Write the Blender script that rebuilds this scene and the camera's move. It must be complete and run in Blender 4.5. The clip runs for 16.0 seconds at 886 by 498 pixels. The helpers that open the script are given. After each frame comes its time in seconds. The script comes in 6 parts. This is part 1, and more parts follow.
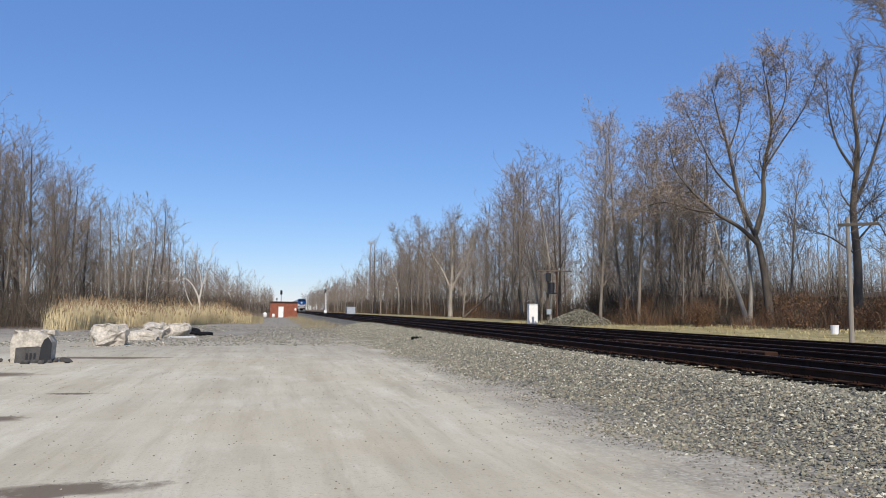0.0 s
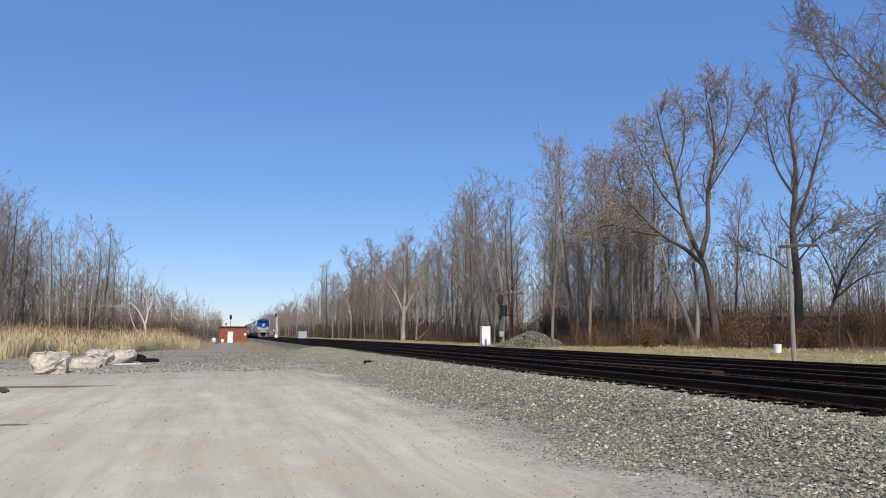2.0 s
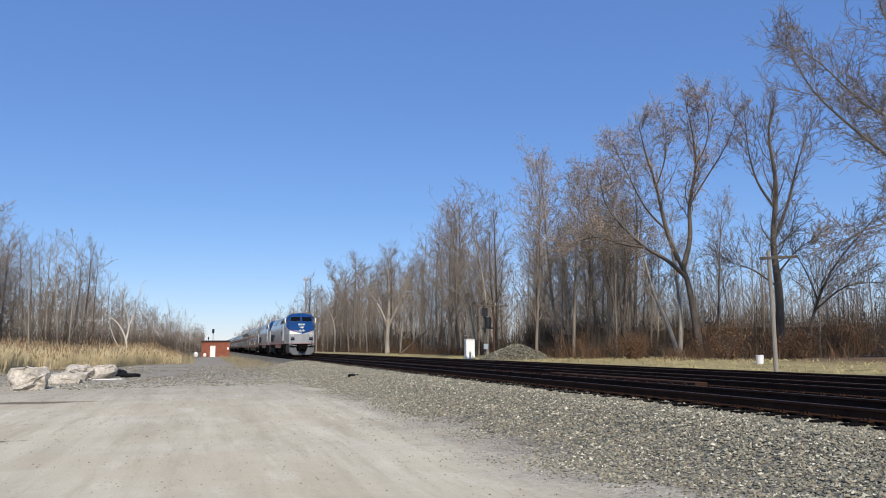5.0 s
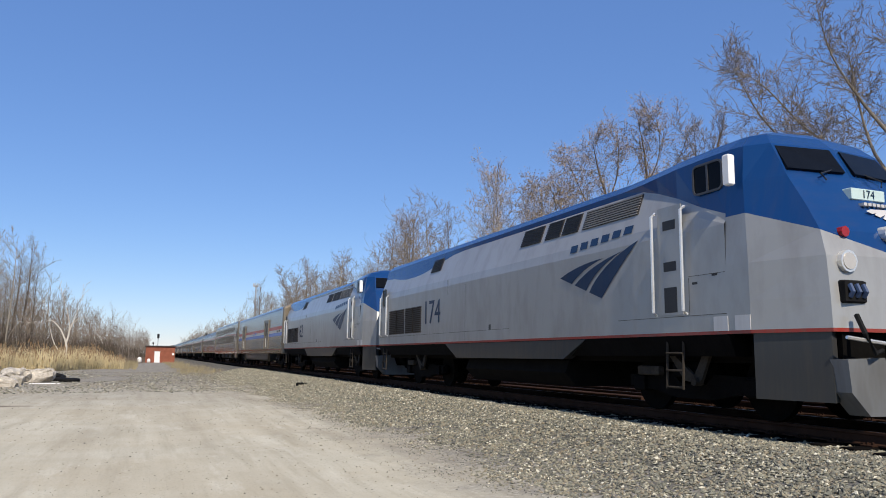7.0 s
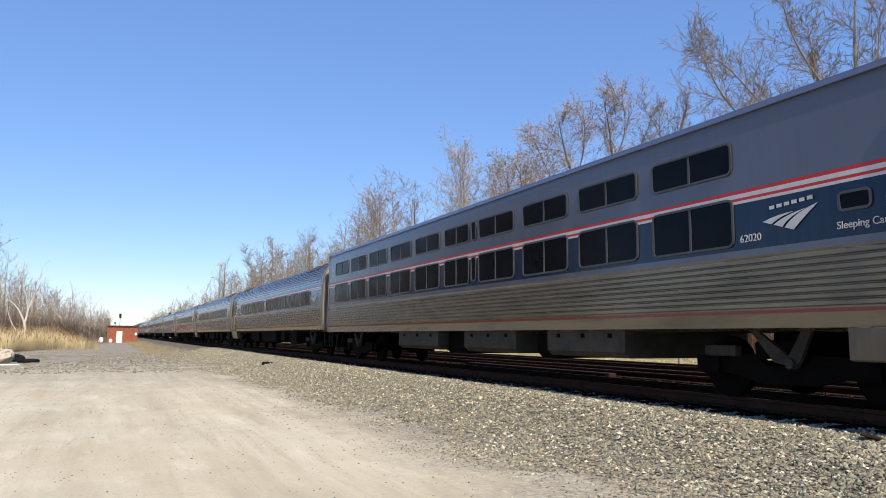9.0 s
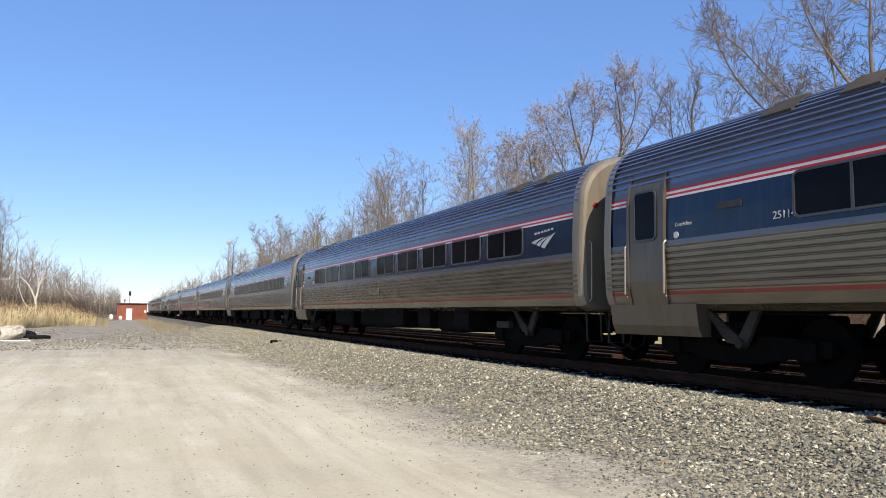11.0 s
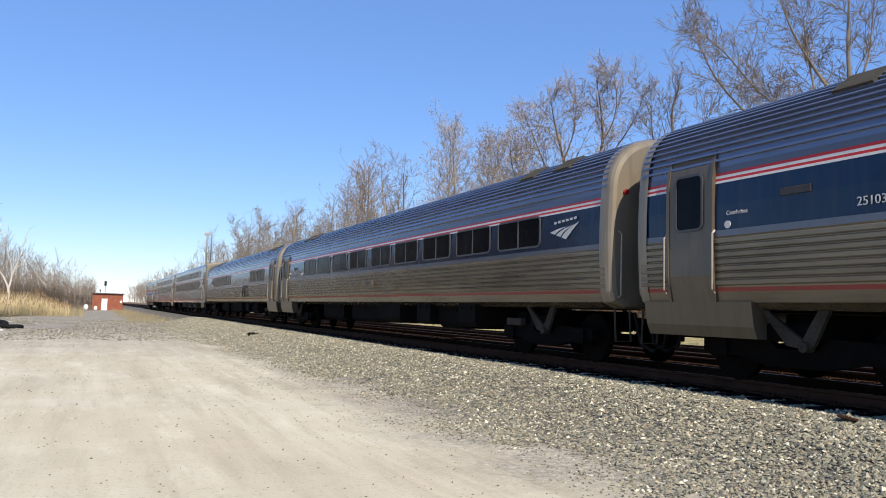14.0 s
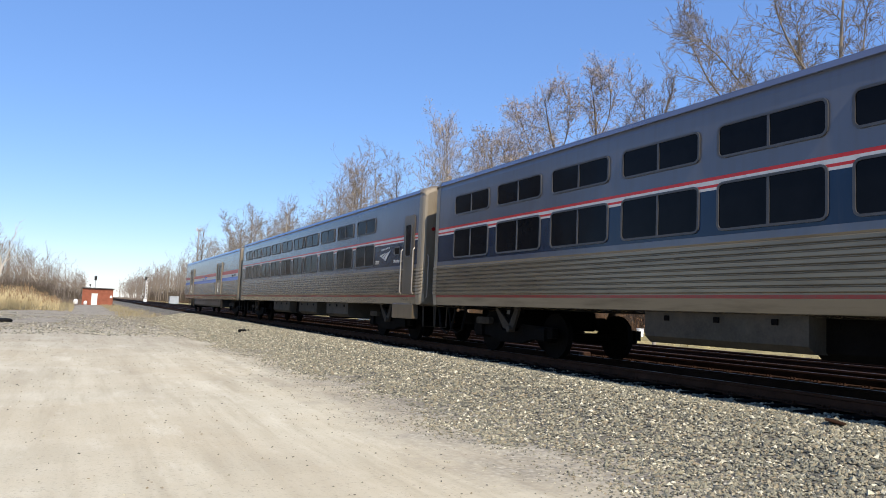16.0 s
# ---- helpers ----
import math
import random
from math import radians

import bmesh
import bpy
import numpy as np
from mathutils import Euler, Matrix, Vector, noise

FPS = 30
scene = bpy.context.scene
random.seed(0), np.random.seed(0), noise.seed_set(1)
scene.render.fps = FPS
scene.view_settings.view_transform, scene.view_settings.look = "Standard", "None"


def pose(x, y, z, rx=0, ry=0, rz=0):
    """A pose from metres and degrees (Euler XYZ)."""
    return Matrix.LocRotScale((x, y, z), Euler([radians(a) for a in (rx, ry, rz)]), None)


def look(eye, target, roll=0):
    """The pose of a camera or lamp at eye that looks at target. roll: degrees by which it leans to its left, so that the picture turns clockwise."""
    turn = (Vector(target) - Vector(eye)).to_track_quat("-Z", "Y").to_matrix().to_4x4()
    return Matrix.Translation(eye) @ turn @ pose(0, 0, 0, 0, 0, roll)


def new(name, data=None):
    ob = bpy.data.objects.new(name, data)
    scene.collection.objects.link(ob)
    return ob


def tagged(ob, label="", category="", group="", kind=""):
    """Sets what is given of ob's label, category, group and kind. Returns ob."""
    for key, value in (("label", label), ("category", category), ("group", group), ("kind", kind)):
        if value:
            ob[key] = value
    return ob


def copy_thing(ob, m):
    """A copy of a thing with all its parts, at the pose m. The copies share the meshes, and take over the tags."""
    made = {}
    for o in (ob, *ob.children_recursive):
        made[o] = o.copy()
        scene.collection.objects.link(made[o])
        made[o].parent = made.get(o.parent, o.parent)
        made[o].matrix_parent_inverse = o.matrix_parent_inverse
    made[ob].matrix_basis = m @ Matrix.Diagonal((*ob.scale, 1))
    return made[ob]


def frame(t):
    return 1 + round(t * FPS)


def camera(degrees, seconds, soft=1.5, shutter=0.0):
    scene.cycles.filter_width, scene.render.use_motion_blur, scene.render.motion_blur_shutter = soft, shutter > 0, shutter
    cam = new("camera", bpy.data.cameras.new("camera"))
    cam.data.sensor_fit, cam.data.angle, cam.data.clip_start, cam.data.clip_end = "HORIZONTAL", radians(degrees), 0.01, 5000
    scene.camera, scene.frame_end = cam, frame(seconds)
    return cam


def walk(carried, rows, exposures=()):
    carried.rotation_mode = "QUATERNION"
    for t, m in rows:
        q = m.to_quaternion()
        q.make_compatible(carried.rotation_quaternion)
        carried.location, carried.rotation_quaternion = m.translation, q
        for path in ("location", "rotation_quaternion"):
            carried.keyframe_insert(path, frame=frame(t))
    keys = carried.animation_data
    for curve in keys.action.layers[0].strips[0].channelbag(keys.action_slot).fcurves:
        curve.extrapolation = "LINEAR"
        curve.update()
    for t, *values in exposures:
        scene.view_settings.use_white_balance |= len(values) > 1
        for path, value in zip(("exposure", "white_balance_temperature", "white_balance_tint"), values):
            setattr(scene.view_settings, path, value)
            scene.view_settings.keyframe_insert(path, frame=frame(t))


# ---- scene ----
FEET = 1.6          # the eye's height over the lot
RAIL = 0.73         # top of rail
TRACK_A, TRACK_B, TRACK_C = 9.55, 13.45, 17.5
SPEED, NOSE = 35.17, 252.4   # metres a second, and the nose's place at the start


def glide(rows):
    return [(t, pose(0, 0, FEET, 90 + p, r, w)) for t, w, p, r in rows]


cam = camera(61.57, 16.0, soft=0.95)
ROWS = (
    (0.0, -12.89, 4.77, -0.63),
    (0.5, -12.98, 4.96, -0.33),
    (1.0, -14.47, 6.06, -0.29),
    (1.5, -15.67, 6.41, -0.14),
    (2.0, -16.50, 6.55, -0.02),
    (2.5, -16.31, 6.37, -0.03),
    (3.0, -16.57, 6.57, 0.21),
    (3.5, -17.07, 6.96, 0.39),
    (4.0, -17.71, 7.40, 0.43),
    (4.2, -17.60, 7.31, 0.32),
    (6.3, -19.24, 8.19, -0.22),
    (6.5, -19.86, 8.22, -0.44),
    (7.0, -21.47, 8.33, -0.79),
    (7.5, -22.80, 7.87, -0.66),
    (8.0, -23.80, 7.61, -0.46),
    (8.5, -23.66, 7.47, -0.43),
    (9.0, -24.02, 6.72, -0.48),
    (11.3, -23.43, 5.12, -0.97),
    (11.5, -23.78, 4.98, -0.76),
    (12.0, -24.30, 4.12, -1.22),
    (12.5, -24.58, 4.53, -1.47),
    (13.0, -24.46, 4.89, -1.54),
    (13.5, -24.91, 5.20, -1.73),
    (14.0, -25.07, 4.81, -1.71),
    (14.5, -25.52, 4.56, -1.73),
    (15.0, -25.76, 4.20, -2.22),
    (15.5, -25.66, 4.33, -2.39),
    (16.0, -25.73, 4.77, -2.44),
)
walk(cam, glide(ROWS), exposures=((0.0, 0.0, 6350, 14), (4.0, 0.0, 6300, 14), (6.5, 0.12, 6600, 14), (7.0, 0.08, 6600, 14), (7.5, 0.28, 6850, 14), (9.0, 0.45, 6950, 14), (12.0, 0.45, 6700, 13), (16.0, 0.46, 6700, 13)))

# ---- sky and sun ----
SUN_AZ, SUN_EL = 184.5, 43.0     # degrees clockwise from +y; over the horizon
world = bpy.data.worlds.new("sky")
scene.world = world
world.use_nodes = True
wn = world.node_tree
wn.nodes.clear()
sky = wn.nodes.new("ShaderNodeTexSky")
sky.sky_type = "NISHITA"
sky.sun_disc = False
sky.sun_elevation, sky.sun_rotation = radians(SUN_EL), radians(SUN_AZ)
sky.air_density, sky.dust_density, sky.ozone_density = 1.0, 0.0, 4.0
bg = wn.nodes.new("ShaderNodeBackground")
bg.inputs["Strength"].default_value = 0.11
out = wn.nodes.new("ShaderNodeOutputWorld")
tone = wn.nodes.new("ShaderNodeHueSaturation")
tone.inputs["Saturation"].default_value = 1.12
wn.links.new(sky.outputs[0], tone.inputs["Color"])
haze = wn.nodes.new("ShaderNodeMix")      # thin high haze over the whole dome
haze.data_type = "RGBA"
haze.inputs[0].default_value = 0.36
haze.inputs[7].default_value = (1.5, 3.15, 7.9, 1)
wn.links.new(tone.outputs[0], haze.inputs[6])
wn.links.new(haze.outputs[2], bg.inputs[0])
wn.links.new(bg.outputs[0], out.inputs[0])

lamp = bpy.data.lights.new("sun", "SUN")
lamp.energy, lamp.angle, lamp.color = 4.7, radians(0.53), (1.0, 0.93, 0.79)
sun = new("sun", lamp)
az, el = radians(SUN_AZ), radians(SUN_EL)
to_sun = Vector((math.sin(az) * math.cos(el), math.cos(az) * math.cos(el), math.sin(el)))
sun.matrix_world = look(to_sun * 200, (0, 0, 0))


# ---- materials ----
class Nodes:
    """A short hand for node materials."""

    def __init__(self, name):
        self.mat = bpy.data.materials.new(name)
        self.mat.use_nodes = True
        self.tree = self.mat.node_tree
        self.bsdf = self.tree.nodes["Principled BSDF"]
        self.coord = self.tree.nodes.new("ShaderNodeTexCoord").outputs["Object"]

    def add(self, kind, **sets):
        n = self.tree.nodes.new(kind)
        for k, v in sets.items():
            n.inputs[k.replace("_", " ")].default_value = v
        return n

    def link(self, a, b):
        self.tree.links.new(a, b)

    def scaled(self, s):
        m = self.add("ShaderNodeMapping")
        m.inputs["Scale"].default_value = s if isinstance(s, tuple) else (s, s, s)
        self.link(self.coord, m.inputs[0])
        return m.outputs[0]

    def noise(self, scale, detail=4.0, rough=0.55, stretch=(1, 1, 1)):
        n = self.add("ShaderNodeTexNoise", Scale=scale, Detail=detail, Roughness=rough)
        self.link(self.scaled(stretch), n.inputs["Vector"])
        return n.outputs["Fac"]

    def ramp(self, fac, stops):
        r = self.tree.nodes.new("ShaderNodeValToRGB")
        e = r.color_ramp.elements
        while len(e) < len(stops):
            e.new(0.5)
        for i, (at, col) in enumerate(stops):
            e[i].position = at
            e[i].color = (*col, 1) if len(col) == 3 else col
        self.link(fac, r.inputs[0])
        return r.outputs[0]

    def mix(self, fac, a, b, blend="MIX"):
        m = self.tree.nodes.new("ShaderNodeMix")
        m.data_type, m.blend_type = "RGBA", blend
        for sock, v in ((m.inputs[0], fac), (m.inputs[6], a), (m.inputs[7], b)):
            if isinstance(v, (int, float)):
                sock.default_value = v
            elif isinstance(v, tuple):
                sock.default_value = (*v, 1)
            else:
                self.link(v, sock)
        return m.outputs[2]

    def math(self, op, a, b=0.0, clamp=False):
        m = self.tree.nodes.new("ShaderNodeMath")
        m.operation, m.use_clamp = op, clamp
        for sock, v in ((m.inputs[0], a), (m.inputs[1], b)):
            if isinstance(v, (int, float)):
                sock.default_value = v
            else:
                self.link(v, sock)
        return m.outputs[0]

    def axis(self, name):
        s = self.add("ShaderNodeSeparateXYZ")
        self.link(self.coord, s.inputs[0])
        return s.outputs[name]

    def bump(self, height, strength=0.3, distance=0.01):
        b = self.add("ShaderNodeBump", Strength=strength, Distance=distance)
        self.link(height, b.inputs["Height"])
        self.link(b.outputs[0], self.bsdf.inputs["Normal"])

    def done(self, color, rough=0.6, metal=0.0):
        for key, v in (("Base Color", color), ("Roughness", rough), ("Metallic", metal)):
            s = self.bsdf.inputs[key]
            if isinstance(v, tuple):
                s.default_value = (*v, 1)
            elif isinstance(v, (int, float)):
                s.default_value = v
            else:
                self.link(v, s)
        return self.mat


def simple(name, col, rough=0.6, metal=0.0, vary=0.25, scale=3.0, grain=40.0, bump=0.15, dirt=None, stretch=(1, 1, 1)):
    """A colour with stains at one scale and grain at another."""
    n = Nodes(name)
    lo = tuple(c * (1 - vary) for c in col)
    hi = tuple(min(1, c * (1 + vary)) for c in col)
    big = n.noise(scale, 5, 0.6, stretch)
    fine = n.noise(grain, 3, 0.6, stretch)
    c = n.ramp(big, [(0.3, lo), (0.7, hi)])
    c = n.mix(0.35, c, n.ramp(fine, [(0.3, lo), (0.7, hi)]))
    if dirt:
        c = n.mix(n.ramp(n.noise(scale * 0.45, 6, 0.7), [(0.48, (0, 0, 0)), (0.72, (0.75,) * 3)]), c, dirt)
    if bump:
        n.bump(fine, bump, 0.01)
    if rough >= 0.7:
        n.bsdf.inputs["Specular IOR Level"].default_value = 0.06
    return n.done(c, rough, metal)


def car_paint(name, col, rough=0.35, metal=0.0, grime=(0.10, 0.075, 0.055), amount=0.55, run=(1, 3.0, 0.25), coat=0.45):
    """Vehicle paint with road grime in streaks and blots."""
    n = Nodes(name)
    big = n.noise(0.55, 5, 0.6)
    streak = n.noise(3.0, 4, 0.6, run)
    c = n.mix(n.ramp(big, [(0.3, (0, 0, 0)), (0.75, (0.35,) * 3)]), col, tuple(v * 0.72 for v in col))
    c = n.mix(n.math("MULTIPLY", n.ramp(streak, [(0.45, (0, 0, 0)), (0.8, (1, 1, 1))]), amount), c, grime)
    n.bump(n.noise(2.2, 2), 0.05, 0.02)
    n.bsdf.inputs["Specular IOR Level"].default_value = 0.15
    n.bsdf.inputs["Coat Weight"].default_value = coat
    n.bsdf.inputs["Coat Roughness"].default_value = 0.12
    return n.done(c, n.math("ADD", rough, n.math("MULTIPLY", big, 0.1)), metal)


M = {}
M["silver"] = car_paint("silver paint", (0.335, 0.335, 0.32), 0.32, 0.2, amount=0.3, run=(1, 0.8, 0.3))
M["blue"] = car_paint("deep blue paint", (0.005, 0.042, 0.15), 0.2, amount=0.1)
M["band"] = car_paint("dark blue band", (0.003, 0.016, 0.043), 0.12, amount=0.12)
M["steel"] = car_paint("fluted stainless steel", (0.175, 0.146, 0.102), 0.17, 0.35, (0.05, 0.036, 0.021), 0.7, (1, 0.22, 2.2))
M["grey"] = car_paint("grey car paint", (0.115, 0.122, 0.143), 0.18, 0.25, amount=0.25)
M["roof"] = car_paint("ribbed steel roof", (0.15, 0.172, 0.235), 0.16, 0.6, (0.05, 0.048, 0.045), 0.25, (1, 0.3, 1.5))
M["door_steel"] = car_paint("brown-dusted door steel", (0.11, 0.088, 0.062), 0.36, 0.2, (0.07, 0.05, 0.03), 0.6)
M["skirt"] = car_paint("dark grey skirt", (0.032, 0.035, 0.036), 0.5, 0.0, (0.06, 0.05, 0.04), 0.5)
M["cream"] = car_paint("weathered end plate", (0.23, 0.195, 0.145), 0.4, 0.3, (0.10, 0.072, 0.042), 0.75)
M["plow"] = car_paint("scuffed grey plow paint", (0.15, 0.155, 0.155), 0.5, 0.1, (0.06, 0.05, 0.04), 0.5)
M["red"] = car_paint("red stripe", (0.50, 0.022, 0.018), 0.4, amount=0.2)
M["decal"] = car_paint("navy lettering film", (0.008, 0.03, 0.075), 0.6, amount=0.1)
M["redline"] = car_paint("dusty red sill line", (0.26, 0.03, 0.02), 0.5, amount=0.5)
M["white"] = car_paint("white stripe", (0.55, 0.53, 0.50), 0.4, amount=0.2)
M["cobalt"] = car_paint("bright blue stripe", (0.02, 0.10, 0.45), 0.4, amount=0.15)
# near-black underframe tone, with the deep shade beneath the cars put into the colour
M["under"] = simple("shade-dark underframe", (0.005, 0.0045, 0.004), 0.9, 0.1, 0.5, 4, 30, 0.4)
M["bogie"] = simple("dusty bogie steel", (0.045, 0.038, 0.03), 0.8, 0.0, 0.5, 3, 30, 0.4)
# boxes and fuel tank darkened the same way, by under-car shade in the colour
M["shade_dark"] = simple("shade-dark equipment box", (0.008, 0.007, 0.006), 0.9, 0.0, 0.4, 3, 30, 0.3)
M["boxes"] = simple("dusty equipment box", (0.055, 0.049, 0.038), 0.75, 0.0, 0.35, 2, 30, 0.2, (0.1, 0.08, 0.06))
M["glass"] = simple("dark tinted glass", (0.006, 0.007, 0.009), 0.05, 0.0, 0.2, 2, 8, 0.0)
M["glass"].node_tree.nodes["Principled BSDF"].inputs["Specular IOR Level"].default_value = 0.06
M["gasket"] = simple("window surround", (0.06, 0.06, 0.062), 0.45, 0.3, 0.3)
M["grip"] = simple("dull steel grip", (0.30, 0.27, 0.23), 0.45, 0.4, 0.3)
M["rubber"] = simple("black rubber", (0.012, 0.012, 0.012), 0.7, 0.0, 0.4)
M["chrome"] = simple("bright handrail", (0.75, 0.73, 0.68), 0.3, 0.6, 0.15)
M["louvre"] = simple("dark louvre", (0.035, 0.03, 0.028), 0.6, 0.2, 0.4)
M["lens_red"] = simple("red marker lens", (0.3, 0.015, 0.012), 0.2, 0.0, 0.2)
M["lens"] = simple("headlight lens", (0.5, 0.46, 0.40), 0.1, 0.2, 0.1)
M["plate"] = simple("pale number board", (0.50, 0.62, 0.58), 0.4, 0.0, 0.1)
M["rail"] = simple("rusty rail side", (0.042, 0.022, 0.014), 0.8, 0.0, 0.45, 3, 50, 0.3)
M["rail_top"] = simple("polished rail head", (0.05, 0.045, 0.045), 0.45, 0.8, 0.2)
# creosote-dark, with the shade beneath the train put into the colour too
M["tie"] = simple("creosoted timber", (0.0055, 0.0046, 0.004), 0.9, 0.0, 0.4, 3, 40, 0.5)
M["plate_iron"] = simple("rusty tie plate", (0.036, 0.019, 0.012), 0.8, 0.2, 0.4)
M["brick"] = simple("red brick", (0.29, 0.105, 0.066), 0.85, 0.0, 0.3, 1.5, 30, 0.3)
M["mortar"] = simple("mortar", (0.33, 0.25, 0.20), 0.9)
M["white_paint"] = simple("white paint", (0.78, 0.77, 0.74), 0.5, 0.0, 0.08)
M["galv"] = simple("galvanised sheet", (0.42, 0.45, 0.47), 0.5, 0.4, 0.2)
M["black"] = simple("black enamel", (0.015, 0.015, 0.016), 0.5, 0.1, 0.3)
M["pole_wood"] = simple("grey weathered pole timber", (0.27, 0.24, 0.20), 0.85, 0.0, 0.3, 2, 30, 0.4, None, (1, 1, 0.15))
M["rust_pole"] = simple("rusted steel post", (0.14, 0.07, 0.045), 0.8, 0.2, 0.35)
M["concrete"] = simple("broken pale concrete", (0.47, 0.425, 0.35), 0.92, 0.0, 0.6, 3.4, 16, 1.6, (0.17, 0.14, 0.105))
M["dirty_concrete"] = simple("stained concrete", (0.085, 0.08, 0.075), 0.9, 0.0, 0.4, 2.2, 25, 0.4)
M["bark_dark"] = simple("dark bark", (0.115, 0.095, 0.075), 0.9, 0.0, 0.4, 1.5, 20, 0.6, None, (1, 1, 0.3))
M["bark"] = simple("grey brown bark", (0.22, 0.185, 0.145), 0.9, 0.0, 0.4, 1.5, 20, 0.6, None, (1, 1, 0.3))
M["bark_pale"] = simple("pale bark", (0.34, 0.30, 0.24), 0.9, 0.0, 0.35, 1.5, 20, 0.5, None, (1, 1, 0.3))
M["twig"] = simple("twig", (0.225, 0.187, 0.15), 0.9, 0.0, 0.3, 1, 8, 0)
M["twig_pale"] = simple("pale twig", (0.34, 0.29, 0.235), 0.9, 0.0, 0.3, 1, 8, 0)
M["bud"] = simple("dry seed clusters", (0.34, 0.26, 0.18), 0.9, 0.0, 0.4, 1, 8, 0)
M["reed"] = simple("dry straw", (0.60, 0.50, 0.30), 0.85, 0.0, 0.35, 0.6, 6, 0)
M["reed_head"] = simple("reed plume", (0.26, 0.175, 0.10), 0.9, 0.0, 0.3, 1, 6, 0)
M["brush"] = simple("russet dead brush", (0.145, 0.085, 0.048), 0.9, 0.0, 0.4, 0.5, 6, 0)
M["brush_grey"] = simple("grey brush stems", (0.085, 0.069, 0.052), 0.9, 0.0, 0.4, 0.5, 6, 0)
M["weed"] = simple("grey straw weeds", (0.30, 0.255, 0.155), 0.9, 0.0, 0.35, 0.4, 6, 0)
M["straw"] = simple("flattened straw grass", (0.46, 0.39, 0.19), 0.9, 0.0, 0.35, 0.4, 6, 0)
M["bleached"] = simple("bleached dead wood", (0.58, 0.53, 0.45), 0.85, 0.0, 0.3, 1.5, 20, 0.4)
M["tarp"] = simple("blue plastic sheet", (0.03, 0.055, 0.12), 0.5)


def stone_material():
    n = Nodes("crushed limestone")
    geo = n.add("ShaderNodeNewGeometry")
    c = n.ramp(geo.outputs["Random Per Island"], [(0.0, (0.035, 0.036, 0.027)), (0.28, (0.13, 0.13, 0.09)), (0.6, (0.28, 0.265, 0.175)), (0.84, (0.25, 0.195, 0.11)), (0.93, (0.50, 0.46, 0.32)), (1.0, (0.80, 0.75, 0.57))])
    f = n.noise(60, 3)
    c = n.mix(0.3, c, n.ramp(f, [(0.3, (0.09, 0.085, 0.08)), (0.7, (0.38, 0.36, 0.32))]))
    n.bump(f, 0.3, 0.01)
    n.bsdf.inputs["Specular IOR Level"].default_value = 0.12
    return n.done(c, 0.9)


M["stones"] = stone_material()


